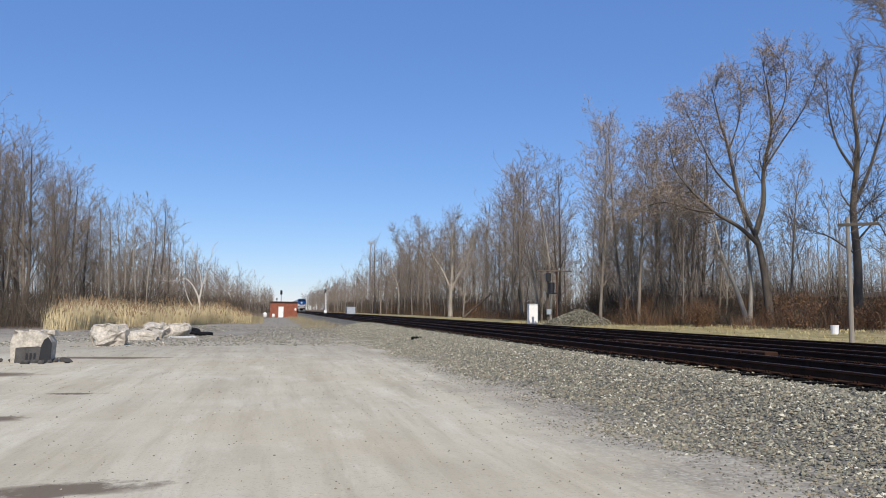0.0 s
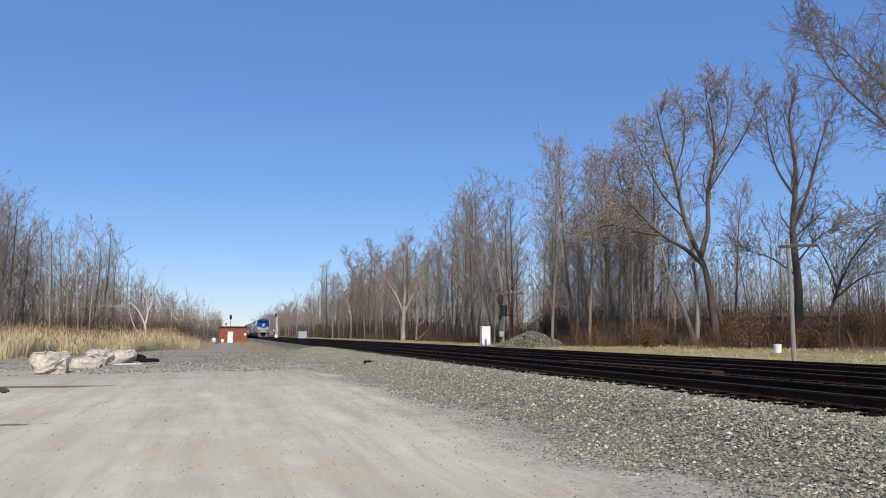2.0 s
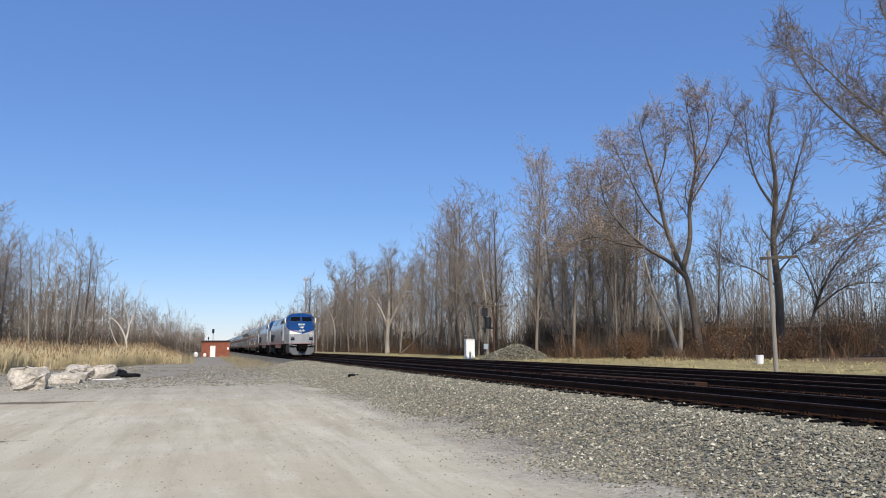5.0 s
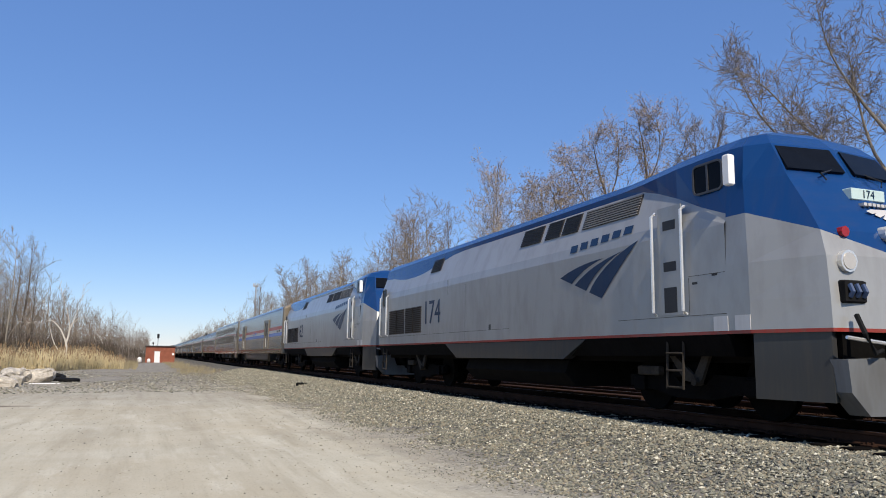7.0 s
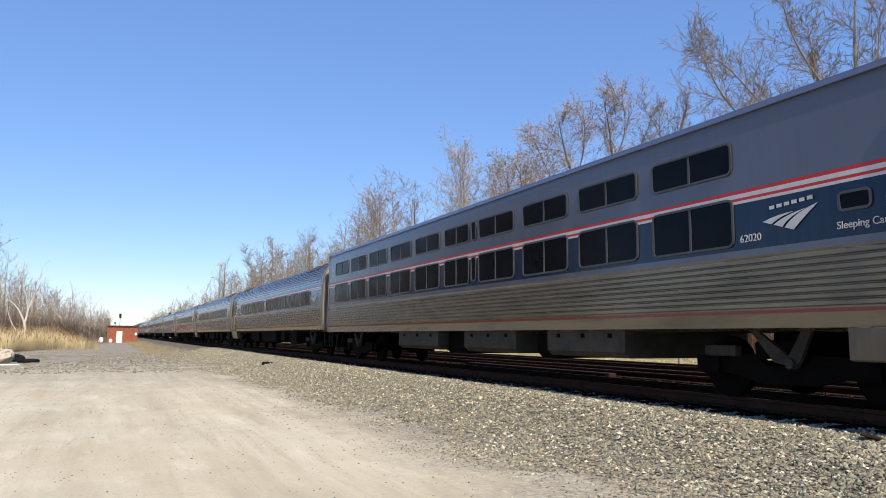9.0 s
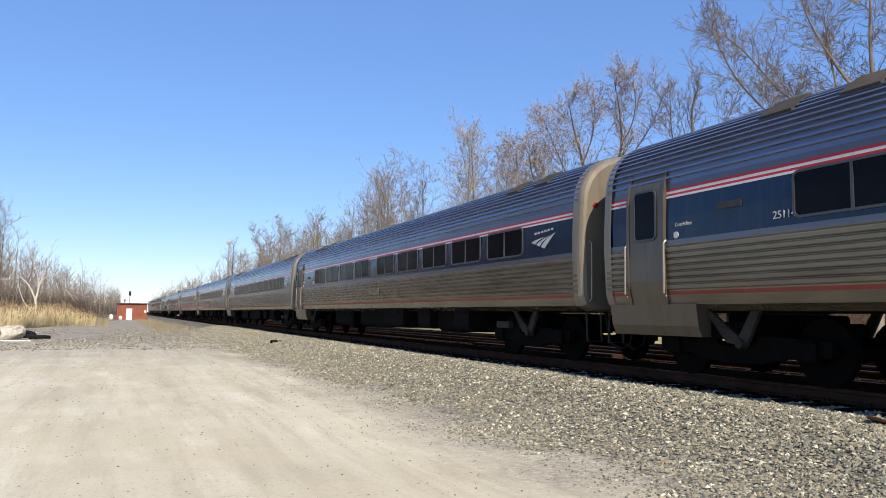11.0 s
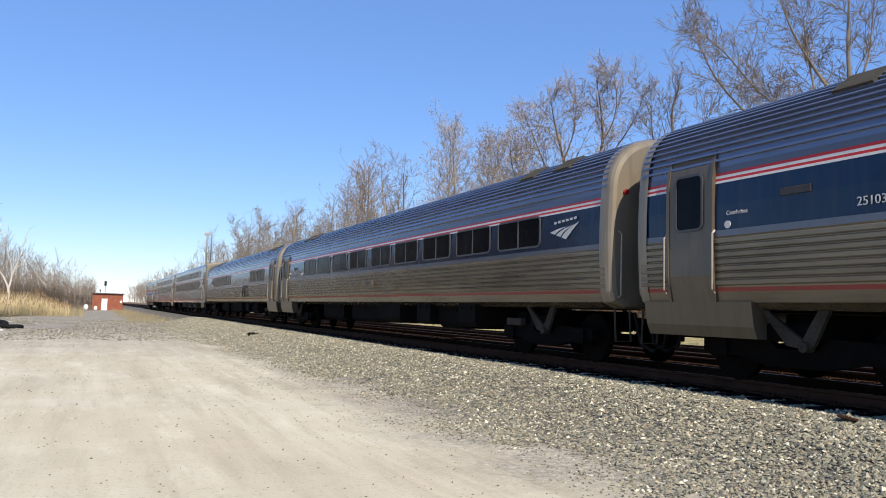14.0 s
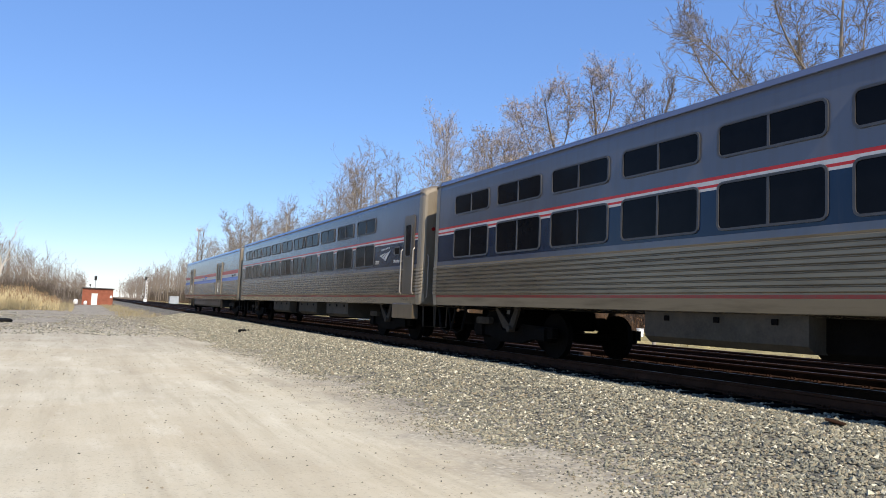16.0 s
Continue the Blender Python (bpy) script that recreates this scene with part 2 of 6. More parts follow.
def ground_material():
    """One sheet: packed dirt in the lot, crushed stone by the tracks, straw and leaf litter past them."""
    n = Nodes("ground")
    x, y = n.axis("X"), n.axis("Y")
    warp = n.math("MULTIPLY", n.math("SUBTRACT", n.noise(0.35, 5, 0.65), 0.5), 3.4)
    fine = n.math("MULTIPLY", n.math("SUBTRACT", n.noise(2.3, 5, 0.7), 0.5), 2.2)
    xw = n.math("ADD", n.math("ADD", x, warp), fine)

    def ramp01(v, a, b):
        return n.math("DIVIDE", n.math("SUBTRACT", v, a), b - a, True)

    # packed dirt with tyre lanes
    lanes = n.noise(1.0, 4, 0.6, (1.1, 0.09, 1))
    dirt = n.ramp(lanes, [(0.30, (0.381, 0.337, 0.247)), (0.5, (0.481, 0.440, 0.331)), (0.70, (0.575, 0.534, 0.410))])
    blot = n.noise(0.5, 6, 0.65)
    dirt = n.mix(n.ramp(blot, [(0.42, (0, 0, 0)), (0.7, (0.5,) * 3)]), dirt, (0.602, 0.559, 0.430))
    tan = n.noise(0.16, 5, 0.7)
    dirt = n.mix(n.ramp(tan, [(0.42, (0, 0, 0)), (0.66, (0.65,) * 3)]), dirt, (0.443, 0.375, 0.257))
    ruts = n.noise(1.0, 5, 0.65, (3.2, 0.22, 1))
    dirt = n.mix(n.ramp(ruts, [(0.5, (0, 0, 0)), (0.72, (0.6,) * 3)]), dirt, (0.349, 0.303, 0.215))
    pale = n.noise(0.9, 6, 0.7, (1.6, 0.35, 1))
    dirt = n.mix(n.ramp(pale, [(0.55, (0, 0, 0)), (0.75, (0.6,) * 3)]), dirt, (0.675, 0.640, 0.514))
    speck = n.noise(26, 3, 0.7)
    dirt = n.mix(n.ramp(speck, [(0.55, (0, 0, 0)), (0.72, (0.6,) * 3)]), dirt, (0.253, 0.233, 0.189))
    # crushed stone
    v = n.add("ShaderNodeTexVoronoi", Scale=17.0)
    n.link(n.coord, v.inputs["Vector"])
    sep = n.add("ShaderNodeSeparateXYZ")
    n.link(v.outputs["Color"], sep.inputs[0])
    cell = sep.outputs[0]
    gravel = n.ramp(cell, [(0.0, (0.12, 0.115, 0.105)), (0.45, (0.255, 0.24, 0.215)), (0.8, (0.34, 0.315, 0.27)), (1.0, (0.50, 0.47, 0.41))])
    gravel = n.mix(n.ramp(v.outputs["Distance"], [(0.25, (0, 0, 0)), (0.75, (0.8,) * 3)]), gravel, (0.085, 0.08, 0.07))
    dusty = n.mix(n.ramp(n.noise(0.8, 5), [(0.4, (0, 0, 0)), (0.65, (0.7,) * 3)]), gravel, (0.30, 0.265, 0.21))
    # the gravel's edge: by the tracks, and a spread of it across the lot's far end
    by_track = ramp01(xw, 3.3, 5.7)
    yw = n.math("ADD", n.math("ADD", y, n.math("MULTIPLY", warp, 3.0)), n.math("MULTIPLY", fine, 1.6))
    far_end = n.math("MULTIPLY", ramp01(yw, 21.0, 48.0), 0.85)
    g = n.math("MAXIMUM", by_track, far_end)
    # bed under the loose stones darkened, painting in the shadows between them
    bed = n.mix(ramp01(xw, 5.0, 6.6), dusty, n.mix(0.45, gravel, (0.05, 0.048, 0.036)))
    col = n.mix(g, dirt, n.mix(by_track, dusty, bed))
    # oil, brake dust and painted-in train shade darken the stone between the rails
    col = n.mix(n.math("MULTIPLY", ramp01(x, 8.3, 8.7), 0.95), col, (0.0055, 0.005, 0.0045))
    # straw and litter past the tracks and at the reeds
    litter = n.ramp(n.noise(1.3, 6, 0.7), [(0.25, (0.12, 0.085, 0.05)), (0.5, (0.30, 0.25, 0.125)), (0.75, (0.43, 0.37, 0.2))])
    moss = n.mix(n.ramp(n.noise(0.6, 4), [(0.5, (0, 0, 0)), (0.7, (0.6,) * 3)]), litter, (0.11, 0.12, 0.045))
    wood = n.ramp(n.noise(1.0, 6, 0.7), [(0.3, (0.07, 0.05, 0.032)), (0.7, (0.19, 0.13, 0.08))])
    east = ramp01(xw, 20.0, 21.6)
    col = n.mix(east, col, moss)
    col = n.mix(ramp01(xw, 33.0, 40.0), col, wood)
    strip = n.math("MULTIPLY", n.math("MULTIPLY", ramp01(yw, 52.0, 70.0), ramp01(xw, 2.3, 3.4)), n.math("SUBTRACT", 1.0, ramp01(xw, 5.4, 6.6)))
    col = n.mix(n.math("MULTIPLY", strip, 0.7), col, n.mix(0.5, moss, (0.20, 0.15, 0.08)))
    west = n.math("SUBTRACT", 1.0, ramp01(n.math("ADD", xw, n.math("MULTIPLY", y, -0.11)), -18.0, -15.0))
    col = n.mix(n.math("MULTIPLY", west, ramp01(yw, 54, 66)), col, wood)
    # dark brown patches in the lot
    dark_patch = None
    for px, py, rx, ry in ((-6.9, 19.6, 1.6, 0.75), (-4.3, 11.9, 1.05, 0.42), (-1.75, 7.15, 0.85, 0.33), (-5.2, 25.6, 2.2, 0.5), (-3.6, 15.0, 0.5, 0.16)):
        dx = n.math("DIVIDE", n.math("ADD", n.math("SUBTRACT", x, px), n.math("MULTIPLY", fine, 0.75)), rx)
        dy = n.math("DIVIDE", n.math("ADD", n.math("SUBTRACT", y, py), n.math("MULTIPLY", fine, 0.3)), ry)
        d = n.math("ADD", n.math("MULTIPLY", dx, dx), n.math("MULTIPLY", dy, dy))
        k = n.math("SUBTRACT", 1.0, ramp01(d, 0.35, 1.15))
        dark_patch = k if dark_patch is None else n.math("MAXIMUM", dark_patch, k)
    col = n.mix(n.math("MULTIPLY", dark_patch, 0.85), col, (0.115, 0.085, 0.06))
    h = n.math("ADD", n.math("MULTIPLY", n.math("MULTIPLY", v.outputs["Distance"], -1.0), g), n.math("MULTIPLY", speck, 0.35))
    n.bump(h, 0.7, 0.03)
    n.bsdf.inputs["Specular IOR Level"].default_value = 0.08
    return n.done(col, 0.92)


M["ground"] = ground_material()


# ---- building helpers ----
def mesh_ob(name, verts, faces, mats, parent=None, label="", idx=None, smooth=False, at=None):
    me = bpy.data.meshes.new(name)
    me.from_pydata([tuple(v) for v in verts], [], [tuple(f) for f in faces])
    for m in mats if isinstance(mats, (list, tuple)) else [mats]:
        me.materials.append(m)
    if idx is not None:
        me.polygons.foreach_set("material_index", idx)
    if smooth:
        me.polygons.foreach_set("use_smooth", [True] * len(me.polygons))
    me.update()
    ob = new(name, me)
    if at is not None:
        ob.matrix_basis = at
    if parent:
        ob.parent = parent
    if label:
        ob["label"] = label
    return ob


class Build:
    """Collects boxes, tubes and sweeps into one mesh."""

    def __init__(self):
        self.v, self.f, self.i = [], [], []

    def add(self, verts, faces, mi=0):
        o = len(self.v)
        self.v += [tuple(p) for p in verts]
        self.f += [tuple(o + k for k in f) for f in faces]
        self.i += [mi] * len(faces)
        return self

    def box(self, x0, x1, y0, y1, z0, z1, mi=0, bevel=0.0):
        if bevel <= 0:
            v = [(x, y, z) for z in (z0, z1) for y in (y0, y1) for x in (x0, x1)]
            return self.add(v, [(0, 2, 3, 1), (4, 5, 7, 6), (0, 1, 5, 4), (2, 6, 7, 3), (0, 4, 6, 2), (1, 3, 7, 5)], mi)
        b = bevel
        ring = lambda d, z: [(x0 + d, y0 + d, z), (x1 - d, y0 + d, z), (x1 - d, y1 - d, z), (x0 + d, y1 - d, z)]
        v = ring(b, z0) + ring(0, z0 + b) + ring(0, z1 - b) + ring(b, z1)
        f = [(3, 2, 1, 0), (12, 13, 14, 15)]
        for r in range(3):
            for k in range(4):
                f.append((r * 4 + k, r * 4 + (k + 1) % 4, r * 4 + 4 + (k + 1) % 4, r * 4 + 4 + k))
        return self.add(v, f, mi)

    def tube(self, pts, r, n=6, mi=0, r1=None):
        pts = [Vector(p) for p in pts]
        v, f = [], []
        for k, p in enumerate(pts):
            d = (pts[min(k + 1, len(pts) - 1)] - pts[max(k - 1, 0)]).normalized()
            a = d.orthogonal().normalized()
            b = d.cross(a)
            rr = r if r1 is None else r + (r1 - r) * k / max(1, len(pts) - 1)
            v += [p + (a * math.cos(2 * math.pi * j / n) + b * math.sin(2 * math.pi * j / n)) * rr for j in range(n)]
        for k in range(len(pts) - 1):
            for j in range(n):
                f.append((k * n + j, k * n + (j + 1) % n, (k + 1) * n + (j + 1) % n, (k + 1) * n + j))
        f += [tuple(range(n))[::-1], tuple((len(pts) - 1) * n + j for j in range(n))]
        return self.add(v, f, mi)

    def prism(self, poly, axis, a, b, mi=0):
        """A flat outline drawn out along an axis from a to b."""
        def at(p, w):
            return {"x": (w, p[0], p[1]), "y": (p[0], w, p[1]), "z": (p[0], p[1], w)}[axis]
        n = len(poly)
        v = [at(p, a) for p in poly] + [at(p, b) for p in poly]
        f = [tuple(range(n))[::-1], tuple(range(n, 2 * n))]
        f += [(k, (k + 1) % n, n + (k + 1) % n, n + k) for k in range(n)]
        return self.add(v, f, mi)

    def make(self, name, mats, parent=None, label="", smooth=False):
        return mesh_ob(name, self.v, self.f, mats, parent, label, self.i, smooth)


def thing(name, m, label, category, group="", kind=""):
    ob = new(name)
    ob.empty_display_size = 0.2
    ob.matrix_basis = m
    return tagged(ob, label, category, group, kind)


def letters(name, text, size, m, material, parent, label=""):
    """Built-in lettering as a thin mesh under its thing."""
    cu = bpy.data.curves.new(name, "FONT")
    cu.body, cu.size, cu.extrude, cu.align_x, cu.align_y = text, size, 0.003, "CENTER", "CENTER"
    tmp = bpy.data.objects.new(name, cu)
    scene.collection.objects.link(tmp)
    me = bpy.data.meshes.new_from_object(tmp.evaluated_get(bpy.context.evaluated_depsgraph_get()))
    bpy.data.objects.remove(tmp)
    bpy.data.curves.remove(cu)
    me.materials.clear()
    me.materials.append(material)
    ob = new(name, me)
    ob.matrix_basis = m
    ob.parent = parent
    if label:
        ob["label"] = label
    return ob


# ---- the ground ----
def ease(v, a, b):
    k = min(1.0, max(0.0, (v - a) / (b - a)))
    return k * k * (3 - 2 * k)


def height(x, y):
    z = 0.50 * ease(x, 4.6, 7.9) - 0.40 * ease(x, 19.4, 21.5) + 0.45 * ease(x, 24, 36) + 0.5 * ease(x, 36, 60)
    z += 0.05 * noise.noise((x * 0.22, y * 0.22, 0.3)) * (1 - ease(x, 6.5, 8)) + 0.12 * noise.noise((x * 0.3, y * 0.3, 4.0)) * ease(x, 19, 22)
    z += 0.012 * noise.noise((x * 1.3, y * 0.9, 2.0))
    return z


def build_ground():
    def ticks(parts):
        out = []
        for a, b, d in parts:
            out += list(np.arange(a, b, d))
        return out + [parts[-1][1]]
    xs = ticks([(-3000, -300, 450), (-300, -60, 40), (-60, -12, 3), (-12, 3, 0.6), (3, 21, 0.3), (21, 60, 1.3), (60, 300, 40), (300, 3000, 450)])
    ys = ticks([(-3000, -200, 400), (-200, -20, 20), (-20, 2, 2), (2, 45, 0.5), (45, 130, 2.5), (130, 500, 18), (500, 4500, 400)])
    v = [(x, y, height(x, y)) for y in ys for x in xs]
    w = len(xs)
    f = [(j * w + i, j * w + i + 1, (j + 1) * w + i + 1, (j + 1) * w + i) for j in range(len(ys) - 1) for i in range(w - 1)]
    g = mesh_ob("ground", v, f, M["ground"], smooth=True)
    tagged(g, "pale packed dirt lot with grey crushed stone along the tracks", "ground", kind="structure")


build_ground()


def stone_field(name, spots, label, category):
    """Broken stones, each an uneven eight-sided lump, in one mesh."""
    rng = np.random.default_rng(7)
    base = np.array([(1, 0, 0), (-1, 0, 0), (0, 1, 0), (0, -1, 0), (0, 0, 1), (0, 0, -1)], float)
    tri = np.array([(0, 2, 4), (2, 1, 4), (1, 3, 4), (3, 0, 4), (2, 0, 5), (1, 2, 5), (3, 1, 5), (0, 3, 5)])
    n = len(spots)
    spots = np.asarray(spots)
    s = spots[:, 3][:, None, None]
    v = base[None] * rng.uniform(0.55, 1.15, (n, 6, 1)) + rng.normal(0, 0.22, (n, 6, 3))
    v *= s * np.array([1.0, 1.0, 0.72])
    a = rng.uniform(0, 2 * np.pi, n)
    c, q = np.cos(a)[:, None], np.sin(a)[:, None]
    v = np.stack([v[..., 0] * c - v[..., 1] * q, v[..., 0] * q + v[..., 1] * c, v[..., 2]], -1) + spots[:, None, :3]
    f = (tri[None] + 6 * np.arange(n)[:, None, None]).reshape(-1, 3)
    me = bpy.data.meshes.new(name)
    me.from_pydata(v.reshape(-1, 3).tolist(), [], f.tolist())
    me.materials.append(M["stones"])
    return tagged(new(name, me), label, category, kind="stuff")


def scatter_ballast():
    rng = np.random.default_rng(3)
    spots = []
    while len(spots) < 122000:
        y = 3.0 + 62 * rng.random() ** 1.7
        x = rng.uniform(2.6, 8.9)
        keep = ease(x + 0.9 * noise.noise((x * 0.5, y * 0.35, 1.0)) + 0.5 * noise.noise((x * 1.7, y * 1.3, 5.0)), 3.5, 5.9)
        if rng.random() > 0.015 + 0.985 * keep ** 1.3:
            continue
        if x > 8.35 and abs(x - 8.8) < 0.12:
            continue
        s = rng.uniform(0.014, 0.031) * (0.45 + 0.55 * ease(keep, 0.1, 0.8)) * (1.5 if rng.random() < 0.04 else 1) * (1 + y * 0.012)
        spots.append((x, y, height(x, y) + s * 0.3, s))
    stone_field("ballast", spots, "loose grey crushed limestone ballast beside the rails", "ballast")
    spots = []
    for _ in range(5500):
        y = 3.0 + 45 * rng.random() ** 1.5
        x = rng.uniform(-14, 4.5)
        s = rng.uniform(0.005, 0.014) * (1 + y * 0.02)
        spots.append((x, y, height(x, y) + s * 0.2, s))
    for _ in range(9000):
        y = rng.uniform(33, 70)
        x = rng.uniform(-12, 4.5)
        s = rng.uniform(0.03, 0.06)
        if noise.noise((x * 0.2, y * 0.2, 9)) > -0.2:
            spots.append((x, y, height(x, y) + s * 0.2, s))
    stone_field("pebbles", spots, "small loose pebbles on the packed dirt", "pebbles")


scatter_ballast()


# ---- the tracks ----
RAIL_SHAPE = [(-0.07, 0), (0.07, 0), (0.07, 0.018), (0.012, 0.035), (0.012, 0.125), (0.036, 0.135), (0.036, 0.168), (0.028, 0.175), (-0.028, 0.175), (-0.036, 0.168), (-0.036, 0.135), (-0.012, 0.125), (-0.012, 0.035), (-0.07, 0.018)]


def build_track(cx, number):
    t = thing("railway_track", pose(cx, 0, RAIL - 0.175), "rusty steel rails spiked to dark creosoted timber ties", "railway track", "railway tracks", "structure")
    for side in (-0.7525, 0.7525):
        b = Build()
        b.prism([(side + x, z) for x, z in RAIL_SHAPE], "y", -120, 1400)
        b.i[2 + 7] = 1
        b.make("rail", [M["rail"], M["rail_top"]], t)
    ties, irons = Build(), Build()
    rng = random.Random(number)
    y = -30.0
    while y < 150:
        d = rng.uniform(-0.03, 0.03)
        e = rng.uniform(-0.06, 0.06)
        ties.box(-1.3 + e, 1.3 + e, y - 0.11 + d, y + 0.11 + d, -0.17, -0.006 + rng.uniform(-0.012, 0.0), 0, 0.012)
        for side in (-0.7525, 0.7525):
            irons.box(side - 0.17, side + 0.17, y - 0.09 + d, y + 0.09 + d, -0.006, 0.016, 0, 0.004)
            for q in (-0.095, 0.095):
                irons.box(side + q - 0.014, side + q + 0.014, y + d - 0.05, y + d - 0.02, 0.0, 0.05)
                irons.box(side + q - 0.014, side + q + 0.014, y + d + 0.03, y + d + 0.06, 0.0, 0.045)
            irons.box(side - 0.085, side + 0.085, y + d + 0.115, y + d + 0.15, -0.05, 0.03)
        y += 0.53
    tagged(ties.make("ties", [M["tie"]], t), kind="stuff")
    tagged(irons.make("tie_plates", [M["plate_iron"]], t), kind="stuff")
    return t


build_track(TRACK_A, 1)
build_track(TRACK_B, 2)
build_track(TRACK_C, 3)


def build_frog():
    """The turnout's guard timbers and bolted rail piece between the rails of the far track."""
    t = thing("rail_crossing_frog", pose(TRACK_A + 1.95, 19.5, RAIL - 0.175), "rust-brown bolted rail frog of a turnout between the tracks", "track part")
    b = Build()
    b.box(-0.18, 0.18, -4.0, 4.0, 0.0, 0.17, 0, 0.02)
    b.make("casting", [M["rail"]], t)
    for k in range(14):
        c = Build()
        c.box(-0.24, -0.185, -3.7 + k * 0.56, -3.58 + k * 0.56, 0.06, 0.13, 0, 0.01)
        c.make("bolt", [M["plate_iron"]], t)


build_frog()


# ---- the train ----
HALF = 1.55     # half a body's width
CARS = []       # (thing, metres behind the nose)


def sweep(name, shape, mats, parent, y0, y1, label="", cuts=()):
    """Draws a car's outline (a list of x, z, material of the strip above it) along y, mirrored, with end rings pulled in."""
    b = Build()
    pts = [(x, z) for x, z, _ in shape]
    full = [(-x, z) for x, z in pts] + [(x, z) for x, z in reversed(pts)]
    ms = [m for _, _, m in shape][:-1]
    strip = ms + [ms[-1]] + ms[::-1]
    n = len(full)
    ys = [y0, y1]
    v = [(x, y, z) for y in ys for x, z in full]
    f, idx = [], []
    for k in range(n - 1):
        f.append((k, k + 1, n + k + 1, n + k))
        idx.append(strip[k])
    f.append((n - 1, 0, n, 2 * n - 1))
    idx.append(0)
    b.v, b.f, b.i = v, f, idx
    return b.make(name, mats, parent, label)


def end_plate(parent, shape, y, out, material, name="end_plate"):
    """The car's end wall, a little inside the outline, and the dark diaphragm on it."""
    pts = [(-x, z) for x, z, _ in shape] + [(x, z) for x, z, _ in reversed(shape)]
    n = len(pts)
    # rounded corner: the outline shrinks as it turns to the flat end
    rings = [(-0.15, 1.004), (0.0, 1.004), (0.07, 0.994), (0.12, 0.972), (0.14, 0.93)]
    v = [(x * k, y + out * q, 2.4 + (z - 2.4) * k) for q, k in rings for x, z in pts]
    f = [(a * n + i, a * n + (i + 1) % n, (a + 1) * n + (i + 1) % n, (a + 1) * n + i) for a in range(len(rings) - 1) for i in range(n)]
    f.append(tuple(range((len(rings) - 1) * n, len(rings) * n)))
    o = mesh_ob(name, v, f, [material], parent)
    d = Build()
    d.box(-0.62, 0.62, min(y, y + out * 0.42), max(y, y + out * 0.42), 0.95, 3.3, 0, 0.05)
    d.make("diaphragm", [M["rubber"]], parent)
    for s in (-1, 1):
        h = Build()
        h.tube([(s * 1.38, y + out * 0.14, 1.2), (s * 1.38, y + out * 0.22, 1.25), (s * 1.38, y + out * 0.22, 2.3), (s * 1.38, y + out * 0.14, 2.35)], 0.016, 6)
        h.make("grab_rail", [M["grip"]], parent)
    k = Build()
    k.prism([(-1.25 + 0.05 * math.cos(a * 0.785), 3.05 + 0.05 * math.sin(a * 0.785)) for a in range(8)], "y", y, y + out * 0.19)
    k.make("marker_lamp", [M["lens_red"]], parent)
    for q in (-1, 1):
        s = Build()
        s.tube([(q * 1.42, y + out * 0.1, 1.0), (q * 1.42, y + out * 0.14, 0.45), (q * 1.1, y + out * 0.14, 0.45), (q * 1.1, y + out * 0.1, 1.0)], 0.02, 6)
        s.make("stirrup_step", [M["bogie"]], parent)
    c = Build()
    c.box(-0.13, 0.13, min(y, y + out * 0.55), max(y, y + out * 0.55), 0.55, 0.85, 0, 0.03)
    c.make("coupler", [M["under"]], parent)
    w = Build()
    for q in (-0.9, -0.6, 0.6, 0.9):
        w.tube([(q, y, 0.95), (q * 1.02, y + out * 0.18, 0.42), (q, y + out * 0.5, 0.30)], 0.03, 6)
    w.make("air_hose", [M["rubber"]], parent)
    return o


def window(parent, y0, y1, z0, z1, x, split=True, name="window"):
    """A gasket frame proud of the side, with one or two panes of dark glass in it."""
    r = min(0.07, (z1 - z0) * 0.2)

    def rounded(d):
        out = []
        for cy, cz, a0 in ((y1 - r, z1 - r, 0), (y0 + r, z1 - r, 90), (y0 + r, z0 + r, 180), (y1 - r, z0 + r, 270)):
            for k in range(4):
                a = radians(a0 + k * 30)
                out.append((cy + (r + d) * math.cos(a), cz + (r + d) * math.sin(a)))
        return out
    s = 1 if x > 0 else -1
    outer, inner = rounded(0.035), rounded(0)
    n = len(outer)
    v = [(x, *p) for p in outer] + [(x + s * 0.022, *p) for p in outer] + [(x + s * 0.022, *p) for p in inner] + [(x, *p) for p in inner]
    f = [(a * n + k, a * n + (k + 1) % n, (a + 1) * n + (k + 1) % n, (a + 1) * n + k) for a in range(3) for k in range(n)]
    w = mesh_ob(name, v, f, M["gasket"], parent)
    mesh_ob("pane", [(x + s * 0.006, *p) for p in inner], [tuple(range(n))], M["glass"], w)
    if split:
        b = Build()
        m = (y0 + y1) / 2
        b.box(min(x, x + s * 0.02), max(x, x + s * 0.02), m - 0.02, m + 0.02, z0, z1)
        b.make("mullion", [M["gasket"]], w)
    return w


